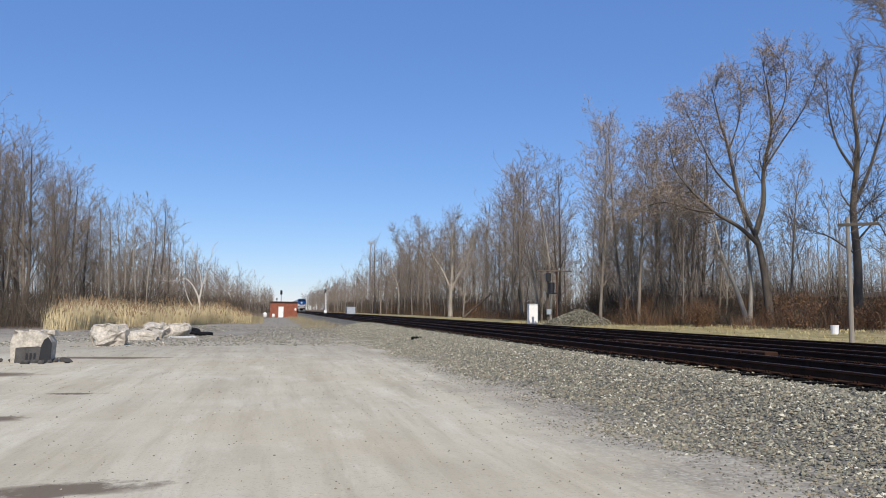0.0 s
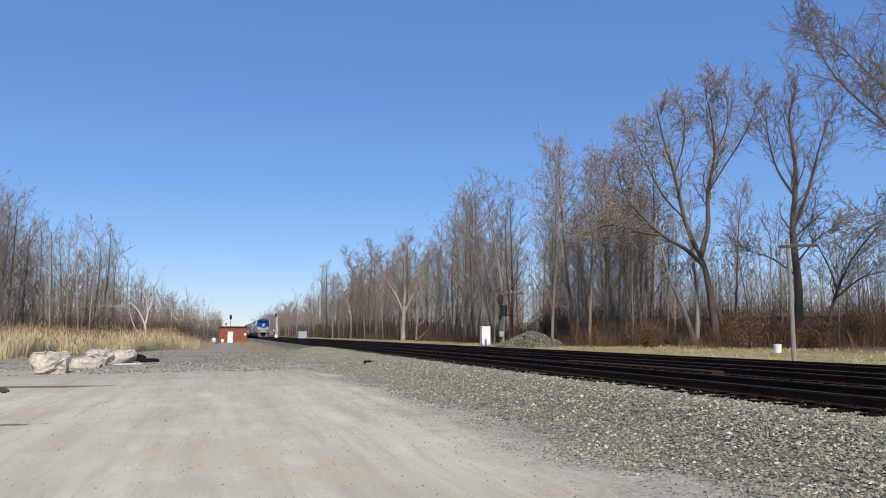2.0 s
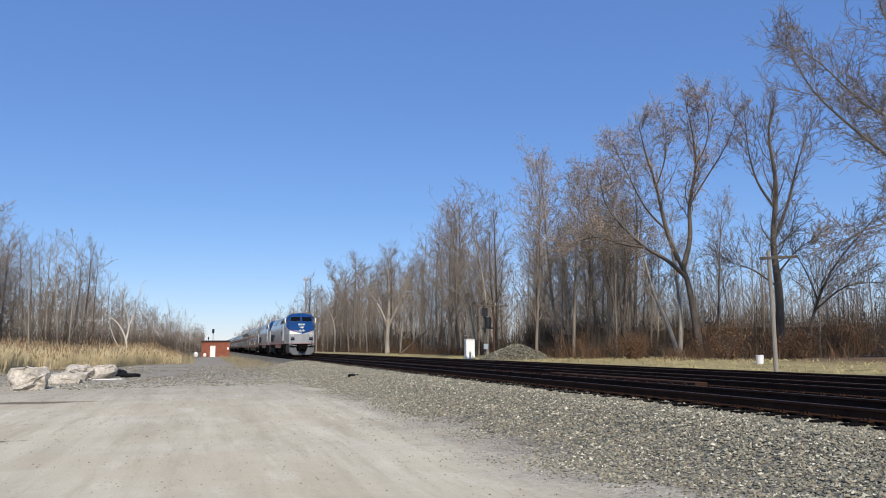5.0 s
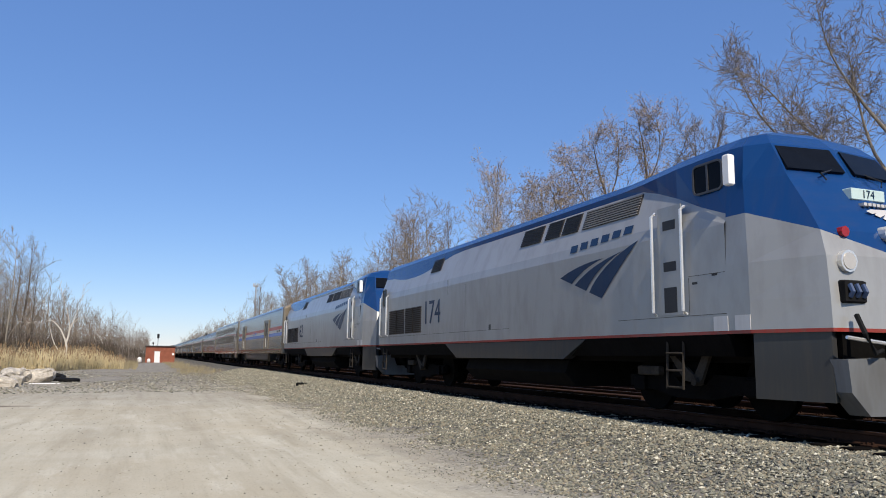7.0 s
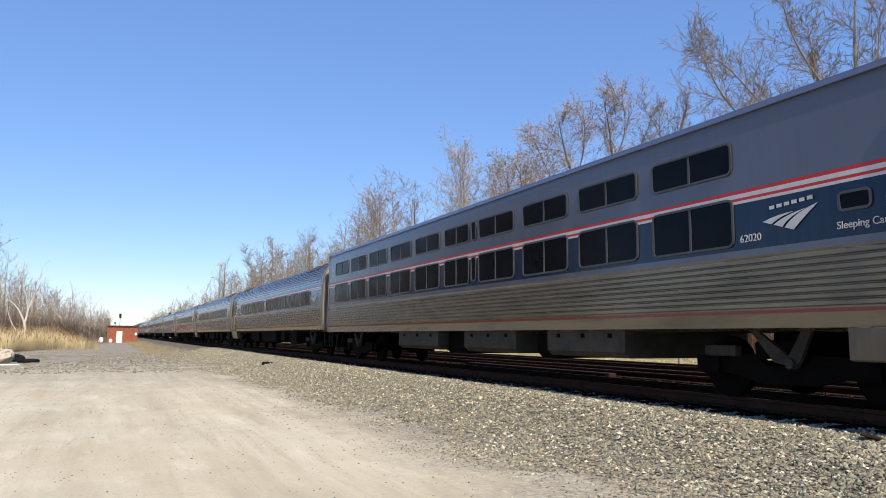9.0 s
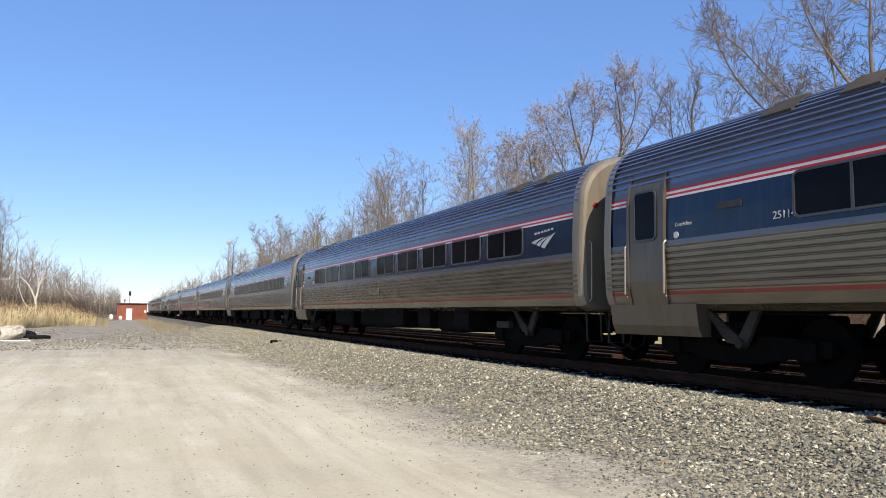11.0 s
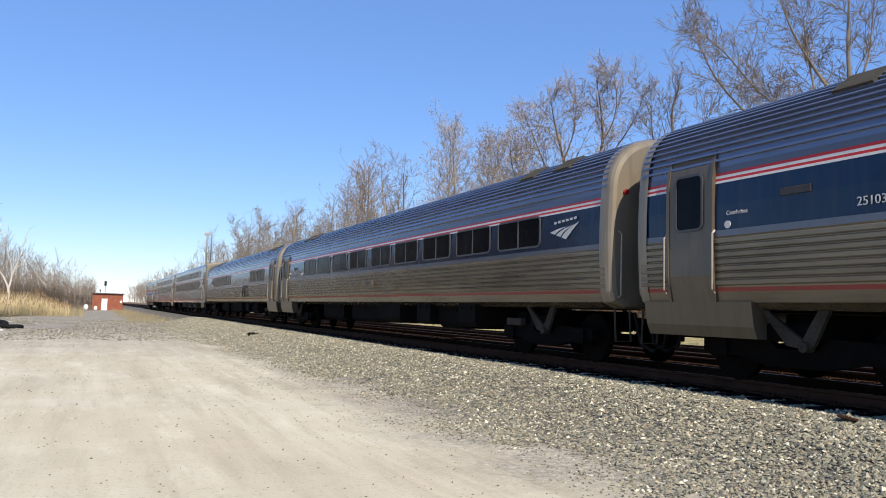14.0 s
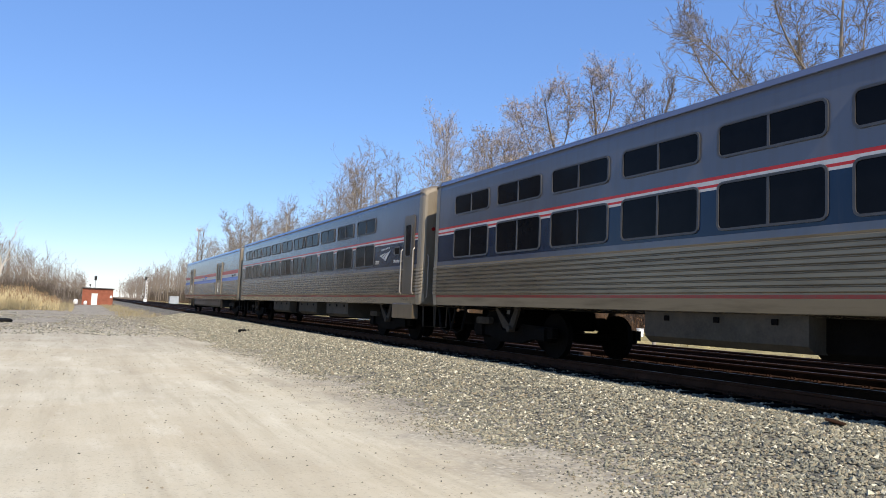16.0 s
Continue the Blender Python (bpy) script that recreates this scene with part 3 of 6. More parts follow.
def emblem(parent, x, y0, y1, z0, z1, material, name="emblem", words=True, lean=lambda z: 0.0):
    """A plain fan of three tapering curved bars, with a bar of small blocks over it; y0 is the end that the fan narrows from."""
    s = 1 if x > 0 else -1
    b = Build()
    w, h = y1 - y0, z1 - z0
    xx = x + s * 0.006

    def at(u, v):
        z = z0 + h * v
        return (xx - s * lean(z), y0 + w * u, z)
    # three blades that rise from a slanting foot to staggered tips
    foot = lambda q: Vector((0.565 * q, 0.545 * (1 - q)))
    for q0, q1, tip in ((0.0, 0.30, (0.60, 0.80)), (0.37, 0.65, (0.82, 0.86)), (0.72, 1.0, (1.0, 1.0))):
        tip = Vector(tip)
        edges = []
        for q in (q0, q1):
            p = foot(q)
            d = tip - p
            c = (p + tip) / 2 + Vector((-d.y, d.x)) * (0.17 if q < 0.99 else 0.02)
            edges.append([at(*((1 - k / 8) ** 2 * p + 2 * (1 - k / 8) * (k / 8) * c + (k / 8) ** 2 * tip)) for k in range(9)])
        n = 9
        b.add(edges[0] + edges[1], [(k, k + 1, n + k + 1, n + k) for k in range(n - 1)])
    if words:
        k = 0
        for q in range(6):
            u = 0.14 + q * 0.135
            b.add([at(u, 1.05 + q * 0.025), at(u + 0.095, 1.05 + q * 0.025), at(u + 0.095, 1.21 + q * 0.025), at(u, 1.21 + q * 0.025)], [(0, 1, 2, 3)])
    return b.make(name, [material], parent)


def side_text(parent, text, size, y, z, x, material, name="lettering"):
    """Reads from the side that faces the lot."""
    return letters(name, text, size, Matrix.Translation((x, y, z)) @ Matrix(((0, 0, -1, 0), (-1, 0, 0, 0), (0, 1, 0, 0), (0, 0, 0, 1))), material, parent)


def wheel_pair(y, r=0.46, material=None):
    b = Build()
    for s in (-1, 1):
        ring = [(y + r * math.cos(2 * math.pi * k / 20), r + r * math.sin(2 * math.pi * k / 20)) for k in range(20)]
        b.prism(ring, "x", s * 0.70, s * 0.82)
        hub = [(y + 0.15 * math.cos(2 * math.pi * k / 10), r + 0.15 * math.sin(2 * math.pi * k / 10)) for k in range(10)]
        b.prism(hub, "x", s * 0.82, s * 0.95)
    b.tube([(-0.7, y, r), (0.7, y, r)], 0.08, 8)
    return b


def bogie(parent, yc, wheelbase=2.59, loco=False):
    beam = Build()
    beam.box(-0.95, 0.95, yc - 0.3, yc + 0.3, 0.55, 0.98, 0, 0.03)
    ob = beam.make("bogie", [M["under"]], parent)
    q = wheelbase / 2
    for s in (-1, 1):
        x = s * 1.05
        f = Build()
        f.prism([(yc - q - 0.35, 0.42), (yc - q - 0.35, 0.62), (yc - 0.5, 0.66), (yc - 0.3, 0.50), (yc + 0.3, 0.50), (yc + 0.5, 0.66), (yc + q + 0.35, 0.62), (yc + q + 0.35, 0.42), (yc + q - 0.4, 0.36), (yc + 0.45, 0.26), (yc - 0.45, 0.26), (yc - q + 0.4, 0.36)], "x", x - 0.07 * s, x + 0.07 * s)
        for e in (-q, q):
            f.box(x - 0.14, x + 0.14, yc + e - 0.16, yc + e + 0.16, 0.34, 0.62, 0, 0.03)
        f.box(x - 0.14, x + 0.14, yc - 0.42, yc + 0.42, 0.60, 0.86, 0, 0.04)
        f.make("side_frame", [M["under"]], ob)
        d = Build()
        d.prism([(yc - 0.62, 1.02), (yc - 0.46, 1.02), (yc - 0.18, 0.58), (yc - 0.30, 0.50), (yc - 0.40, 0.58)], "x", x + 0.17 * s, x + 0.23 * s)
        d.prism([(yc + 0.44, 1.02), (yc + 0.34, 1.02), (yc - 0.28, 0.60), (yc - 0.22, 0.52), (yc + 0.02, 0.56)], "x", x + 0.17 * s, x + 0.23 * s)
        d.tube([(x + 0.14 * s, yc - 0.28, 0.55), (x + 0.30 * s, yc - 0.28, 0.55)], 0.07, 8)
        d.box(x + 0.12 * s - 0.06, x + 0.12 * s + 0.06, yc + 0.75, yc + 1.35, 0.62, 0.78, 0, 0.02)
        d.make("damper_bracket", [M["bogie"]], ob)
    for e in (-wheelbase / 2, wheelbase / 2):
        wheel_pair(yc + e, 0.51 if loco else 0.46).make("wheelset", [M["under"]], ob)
    return ob


def flutes(z0, z1, count, mi, depth=0.022, x=HALF):
    out = []
    d = (z1 - z0) / count
    for k in range(count):
        z = z0 + k * d
        out += [(x, z, mi), (x + depth, z + 0.2 * d, mi), (x + depth, z + 0.72 * d, mi), (x, z + 0.92 * d, mi)]
    return out


def underside(parent, spans, z0, z1, material, name, x=1.42):
    for a, b_ in spans:
        b = Build()
        b.prism([(-x, z1), (-x, z0 + 0.1), (-x + 0.12, z0), (x - 0.12, z0), (x, z0 + 0.1), (x, z1)], "y", a, b_)
        o = b.make(name, [material], parent)
        h = Build()
        n = max(2, int((b_ - a) / 0.75))
        for k in range(n):
            c = a + (b_ - a) * (k + 0.5) / n
            h.box(-x - 0.02, -x + 0.01, c - 0.05, c + 0.05, z1 - 0.16, z1 - 0.08, 0, 0.005)
        h.make("latch", [M["under"]], o)


CAR_MATS = lambda: [M["under"], M["steel"], M["redline"], M["grey"], M["band"], M["white"], M["red"], M["roof"], M["cobalt"]]
UNDER, STEEL, LINE, GREY, BAND, WHITE, RED, ROOF, COBALT = range(9)
CAR_LENGTH = 25.9


def sleeper_car(number):
    """Tall car with two rows of windows."""
    t = thing("sleeping_car", pose(TRACK_A, 0, RAIL), "fluted stainless sleeping car with blue band and two window rows", "train car", "train cars")
    shape = [(1.30, 0.98, STEEL), (1.53, 1.02, STEEL), (HALF, 1.21, LINE), (HALF, 1.26, STEEL)] + flutes(1.28, 1.98, 8, STEEL) + [
        (HALF + 0.01, 2.0, GREY), (HALF + 0.01, 2.10, BAND), (HALF, 2.104, BAND), (HALF, 2.76, WHITE), (HALF, 2.80, RED), (HALF, 2.84, WHITE), (HALF, 2.90, RED), (HALF, 2.95, GREY),
        (HALF - 0.01, 3.92, GREY), (HALF - 0.03, 4.02, ROOF), (HALF + 0.015, 4.03, ROOF), (HALF - 0.03, 4.13, ROOF), (1.25, 4.24, ROOF), (0.7, 4.31, ROOF), (0.02, 4.33, ROOF)]
    sweep("body", shape, CAR_MATS(), t, 0.45, CAR_LENGTH - 0.45)
    end_plate(t, shape, 0.45, -1, M["cream"])
    end_plate(t, shape, CAR_LENGTH - 0.45, 1, M["cream"])
    for y, w in ((3.95, 1.66), (6.05, 1.66), (8.15, 1.66), (10.25, 1.66), (12.5, 1.42), (14.31, 1.69), (16.41, 1.69), (18.51, 1.69), (20.62, 1.69), (22.73, 1.64)):
        for s in (-1, 1):
            window(t, y, y + w, 3.23, 3.65, s * HALF)
            window(t, y, y + w, 2.19, 2.82, s * HALF)
    for s in (-1, 1):
        window(t, 12.10, 12.32, 2.24, 2.78, s * HALF, False)
        window(t, 12.10, 12.32, 3.23, 3.65, s * HALF, False)
    for s in (-1, 1):
        window(t, 1.84, 2.22, 2.44, 2.62, s * HALF, False, "display_window")
        d = Build()
        d.prism([(0.80, 1.30), (1.52, 1.30), (1.52, 3.40), (1.45, 3.47), (0.87, 3.47), (0.80, 3.40)], "x", s * (HALF + 0.005), s * (HALF + 0.03))
        door = d.make("door", [M["door_steel"]], t, "stainless vestibule door with an oval window")
        window(door, 0.98, 1.36, 2.35, 3.2, s * (HALF + 0.03), False, "door_window")
        for y in (0.74, 1.58):
            h = Build()
            h.tube([(s * (HALF + 0.02), y, 1.3), (s * (HALF + 0.07), y, 1.35), (s * (HALF + 0.07), y, 2.5), (s * (HALF + 0.02), y, 2.55)], 0.018, 6)
            h.make("grab_rail", [M["grip"]], door)
        k = Build()
        k.box(min(s * HALF * 0.9, s * (HALF + 0.02)), max(s * HALF * 0.9, s * (HALF + 0.02)), 0.75, 2.2, 0.62, 1.03, 0, 0.02)
        k.make("step_well", [M["door_steel"]], t)
    emblem(t, -HALF - 0.012, 3.40, 2.52, 2.28, 2.58, M["white"])
    side_text(t, number, 0.15, 3.62, 2.25, -HALF - 0.014, M["white"], "number")
    side_text(t, "Sleeping Car", 0.13, 1.95, 2.24, -HALF - 0.014, M["white"])
    bogie(t, 3.55)
    bogie(t, CAR_LENGTH - 3.55)
    underside(t, [(6.6, 9.1), (10.4, 13.0), (14.65, 17.65)], 0.52, 1.03, M["boxes"], "equipment_box")
    underside(t, [(9.3, 10.0), (13.6, 14.8)], 0.45, 1.0, M["under"], "tank", 1.1)
    return t


def coach(number, cafe=False, variant=0, rear=0.0):
    """Round-sided coach with one row of windows and a ribbed roof."""
    name = "cafe_car" if cafe else "coach_car"
    t = thing(name, pose(TRACK_A, 0, RAIL), "fluted stainless coach with dark blue window band and ribbed roof" if not cafe else "fluted stainless cafe car with few windows in its blue band", "train car", "train cars")
    shape = [(1.22, 1.02, STEEL), (1.47, 1.12, STEEL), (1.515, 1.27, LINE), (1.52, 1.33, STEEL)] + [(x - 0.03 + 0.03 * (z - 1.3) / 0.7, z, m) for x, z, m in flutes(1.35, 2.04, 7, STEEL)] + [
        (HALF + 0.012, 2.05, GREY), (HALF + 0.012, 2.14, BAND), (HALF, 2.145, BAND), (HALF, 2.5, BAND), (HALF - 0.015, 2.82, WHITE), (HALF - 0.02, 2.855, RED), (HALF - 0.022, 2.89, WHITE), (HALF - 0.026, 2.93, RED), (HALF - 0.03, 2.97, GREY), (HALF - 0.04, 3.06, ROOF)]
    arc = [((HALF - 0.045) * math.cos(q) ** 0.7, 3.06 + 1.03 * math.sin(q) ** 0.9) for q in np.linspace(0, math.pi / 2 - 0.02, 17)]
    for k, (x, z) in enumerate(arc[1:], 1):
        x0, z0 = arc[k - 1]
        x = max(0.02, x)
        nx, nz = (z - z0), -(x - x0)
        ln = math.hypot(nx, nz)
        for u, rise in ((0.0, 0.0), (0.62, 0.0), (0.66, 0.042), (0.94, 0.042)):
            shape.append((max(0.02, x0 + (x - x0) * u + nx / ln * rise), z0 + (z - z0) * u + nz / ln * rise, ROOF))
    shape.append((0.015, 4.095, ROOF))
    sweep("body", shape, CAR_MATS(), t, 0.42, CAR_LENGTH - 0.42)
    plain = [(1.22, 1.02, 0), (1.47, 1.12, 0), (1.53, 1.3, 0), (HALF + 0.022, 2.05, 0), (HALF + 0.016, 2.5, 0), (HALF, 2.9, 0)] + [(max(0.02, x + 0.03 * math.cos(q)), z + 0.03 * math.sin(q), 0) for (x, z), q in zip(arc, np.linspace(0, math.pi / 2, 17))]
    end_plate(t, plain, 0.42, -1, M["cream"])
    end_plate(t, plain, CAR_LENGTH - 0.42, 1, M["cream"])
    starts = [2.55 + 2.085 * k for k in range(5)] + [13.32 + rear + 2.085 * k for k in range(4)]
    if cafe:
        starts = [3.53, 5.62] + [14.1 + 2.02 * k for k in range(4)]
    for k, y in enumerate(starts):
        if variant == 1 and k == 4:
            continue
        for s in (-1, 1):
            window(t, y, y + 1.66, 2.25, 2.81, s * (HALF + 0.001))
    for s in (-1, 1):
        y0 = 1.1 if cafe else CAR_LENGTH - 1.95
        d = Build()
        side = [(1.50, 1.12), (HALF + 0.03, 1.5), (HALF + 0.034, 2.1), (HALF + 0.03, 2.9), (HALF - 0.005, 3.12), (HALF - 0.07, 3.3), (HALF - 0.13, 3.38)]
        d.prism([(s * x, z) for x, z in side] + [(s * 1.36, 3.38), (s * 1.4, 1.12)], "y", y0, y0 + 0.85)
        for ya in (y0 - 0.05, y0 + 0.85):
            d.prism([(s * (x + 0.018), z) for x, z in side] + [(s * 1.36, 3.38), (s * 1.4, 1.12)], "y", ya, ya + 0.05)
        door = d.make("door", [M["door_steel"]], t, "stainless vestibule door with a tall window")
        window(door, y0 + 0.17, y0 + 0.68, 2.2, 2.98, s * (HALF + 0.033), False, "door_window")
        for y in (y0 - 0.06, y0 + 0.93):
            g = Build()
            g.tube([(s * (HALF + 0.01), y, 1.25), (s * (HALF + 0.06), y, 1.3), (s * (HALF + 0.06), y, 2.1), (s * (HALF + 0.01), y, 2.15)], 0.016, 6)
            g.make("grab_rail", [M["grip"]], door)
        w = Build()
        w.prism([(s * 1.2, 0.62), (s * 1.38, 0.62), (s * 1.45, 0.78), (s * 1.50, 1.13), (s * 1.2, 1.13)], "y", 0.45 if cafe else y0 - 0.65, y0 + 1.5 if cafe else CAR_LENGTH - 0.45)
        w.make("step_well", [M["door_steel"]], t)
    for y in (2.2, 3.5, CAR_LENGTH - 4.0, CAR_LENGTH - 5.3):
        for s in (-1, 1):
            v = Build()
            v.prism([(s * 0.88, 3.9), (s * 1.26, 3.68), (s * 1.33, 3.77), (s * 0.97, 4.03), (s * 0.90, 4.02)], "y", y - 0.28, y + 0.28)
            v.make("roof_vent", [M["boxes"]], t)
    if cafe:
        emblem(t, -HALF - 0.012, 23.55, 22.69, 2.33, 2.63, M["white"])
    else:
        emblem(t, -HALF - 0.012, 2.15, 1.18, 2.30, 2.60, M["white"])
    side_text(t, number, 0.15, 22.32 if cafe else 21.5 + rear * 0.4, 2.29, -HALF - 0.014, M["white"], "number")
    if not cafe:
        side_text(t, "Coachclass", 0.085, CAR_LENGTH - 2.42, 2.37, -HALF - 0.014, M["white"])
        ds = Build()
        ds.prism([(CAR_LENGTH - 2.25 + 0.055 * math.cos(a * 0.524), 2.21 + 0.055 * math.sin(a * 0.524)) for a in range(12)], "x", -HALF - 0.016, -HALF - 0.004)
        ds.make("round_sticker", [M["white"]], t)
    pl = Build()
    pl.box(-HALF - 0.05, -HALF - 0.004, 12.3, 13.3, 1.60, 1.80, 0, 0.005)
    plate = pl.make("nameplate", [M["steel"]], t)
    side_text(t, number, 0.19, 12.8, 1.70, -HALF - 0.053, M["black"], "number")
    for s in (-1, 1):
        v = Build()
        v.box(min(s * HALF, s * (HALF + 0.02)), max(s * HALF, s * (HALF + 0.02)), CAR_LENGTH - 3.6, CAR_LENGTH - 3.15, 2.5, 2.6, 0, 0.005)
        v.make("destination_sign", [M["louvre"]], t)
    if cafe:
        for y in (8.36, 8.99):
            hb = Build()
            hb.tube([(-HALF - 0.02, y, 1.36), (-HALF - 0.07, y, 1.42), (-HALF - 0.07, y, 2.0), (-HALF - 0.02, y, 2.05)], 0.02, 6)
            for k in range(7):
                hb.box(-HALF - 0.09, -HALF - 0.04, y - 0.035, y + 0.035, 1.42 + k * 0.09, 1.46 + k * 0.09)
            hb.make("hand_chain", [M["rubber"]], t)
    bogie(t, 3.0)
    bogie(t, CAR_LENGTH - 3.0)
    underside(t, [(5.6, 6.5), (8.2, 9.1), (10.4, 12.2)], 0.52, 1.1, M["shade_dark"], "equipment_box", 1.38)
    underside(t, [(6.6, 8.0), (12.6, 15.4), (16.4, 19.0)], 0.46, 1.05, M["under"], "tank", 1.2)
    return t


def baggage_car(number):
    t = thing("baggage_car", pose(TRACK_A, 0, RAIL), "grey baggage car with broad red white and blue stripes", "train car", "train cars")
    shape = [(1.38, 0.98, STEEL), (1.54, 1.02, STEEL), (HALF, 1.25, LINE), (HALF, 1.29, STEEL)] + flutes(1.32, 1.98, 8, STEEL) + [
        (HALF + 0.01, 2.0, GREY), (HALF + 0.01, 2.17, COBALT), (HALF, 2.39, WHITE), (HALF, 2.58, RED), (HALF, 2.80, GREY),
        (HALF - 0.01, 3.80, GREY), (HALF - 0.03, 3.90, ROOF), (HALF + 0.015, 3.91, ROOF), (HALF - 0.04, 4.02, ROOF), (1.2, 4.16, ROOF), (0.6, 4.24, ROOF), (0.02, 4.26, ROOF)]
    sweep("body", shape, CAR_MATS(), t, 0.5, CAR_LENGTH - 0.5)
    end_plate(t, shape, 0.5, -1, M["cream"])
    end_plate(t, shape, CAR_LENGTH - 0.5, 1, M["cream"])
    for s in (-1, 1):
        for y0 in (6.29, 20.0):
            d = Build()
            x0, x1 = s * (HALF + 0.004), s * (HALF + 0.035)
            d.prism([(y0 - 0.08, 1.36), (y0 + 2.03, 1.36), (y0 + 2.03, 3.42), (y0 - 0.08, 3.42)], "x", x0, x1)
            door = d.make("cargo_door", [M["cream"]], t, "tan double loading door")
            for nm, ya, yb, za, zb, xo in (("jamb", y0 + 1.87, y0 + 2.03, 1.36, 3.42, 0.07), ("jamb", y0 - 0.08, y0 + 0.04, 1.36, 3.42, 0.07), ("header", y0 + 0.04, y0 + 1.87, 3.34, 3.42, 0.06), ("meeting_stile", y0 + 0.94, y0 + 0.98, 1.4, 3.34, 0.05)):
                j = Build()
                j.prism([(ya, za), (yb, za), (yb, zb), (ya, zb)], "x", x1, s * (HALF + xo))
                j.make(nm, [M["cream"]], door)
            window(door, y0 + 0.22, y0 + 0.76, 2.3, 3.2, s * (HALF + 0.037), False, "door_window")
            window(door, y0 + 1.16, y0 + 1.70, 2.3, 3.2, s * (HALF + 0.037), False, "door_window")
            h = Build()
            h.tube([(s * (HALF + 0.05), y0 + 0.9, 1.5), (s * (HALF + 0.08), y0 + 0.9, 1.55), (s * (HALF + 0.08), y0 + 0.9, 2.1)], 0.02, 6)
            h.make("door_handle", [M["chrome"]], door)
            st = Build()
            for z in (0.5, 0.75):
                st.box(min(s * 1.4, s * 1.58), max(s * 1.4, s * 1.58), y0 - 0.55, y0 - 0.15, z, z + 0.03)
            st.box(min(s * 1.5, s * 1.56), max(s * 1.5, s * 1.56), y0 - 0.6, y0 - 0.55, 0.45, 1.0)
            st.box(min(s * 1.5, s * 1.56), max(s * 1.5, s * 1.56), y0 - 0.15, y0 - 0.10, 0.45, 1.0)
            st.make("step", [M["bogie"]], t)
    emblem(t, -HALF - 0.012, 15.0, 13.95, 2.24, 2.62, M["cobalt"])
    for k in range(6):
        for ya, w, za, zb in ((13.66 - k * 0.17, 0.12, 2.52, 2.63), (13.69 - k * 0.15, 0.04, 2.41, 2.47)):
            bar = Build()
            bar.box(-HALF - 0.016, -HALF - 0.010, ya, ya + w, za, zb)
            bar.make("name_bar", [M["cobalt"]], t)
    side_text(t, "Baggage   " + number, 0.2, 2.0, 2.49, -HALF - 0.014, M["black"])
    side_text(t, "Baggage", 0.2, CAR_LENGTH - 1.9, 2.49, -HALF - 0.014, M["black"])
    bogie(t, 3.4)
    bogie(t, CAR_LENGTH - 3.4)
    underside(t, [(6.1, 19.9)], 0.50, 1.02, M["skirt"], "side_skirt", 1.5)
    return t


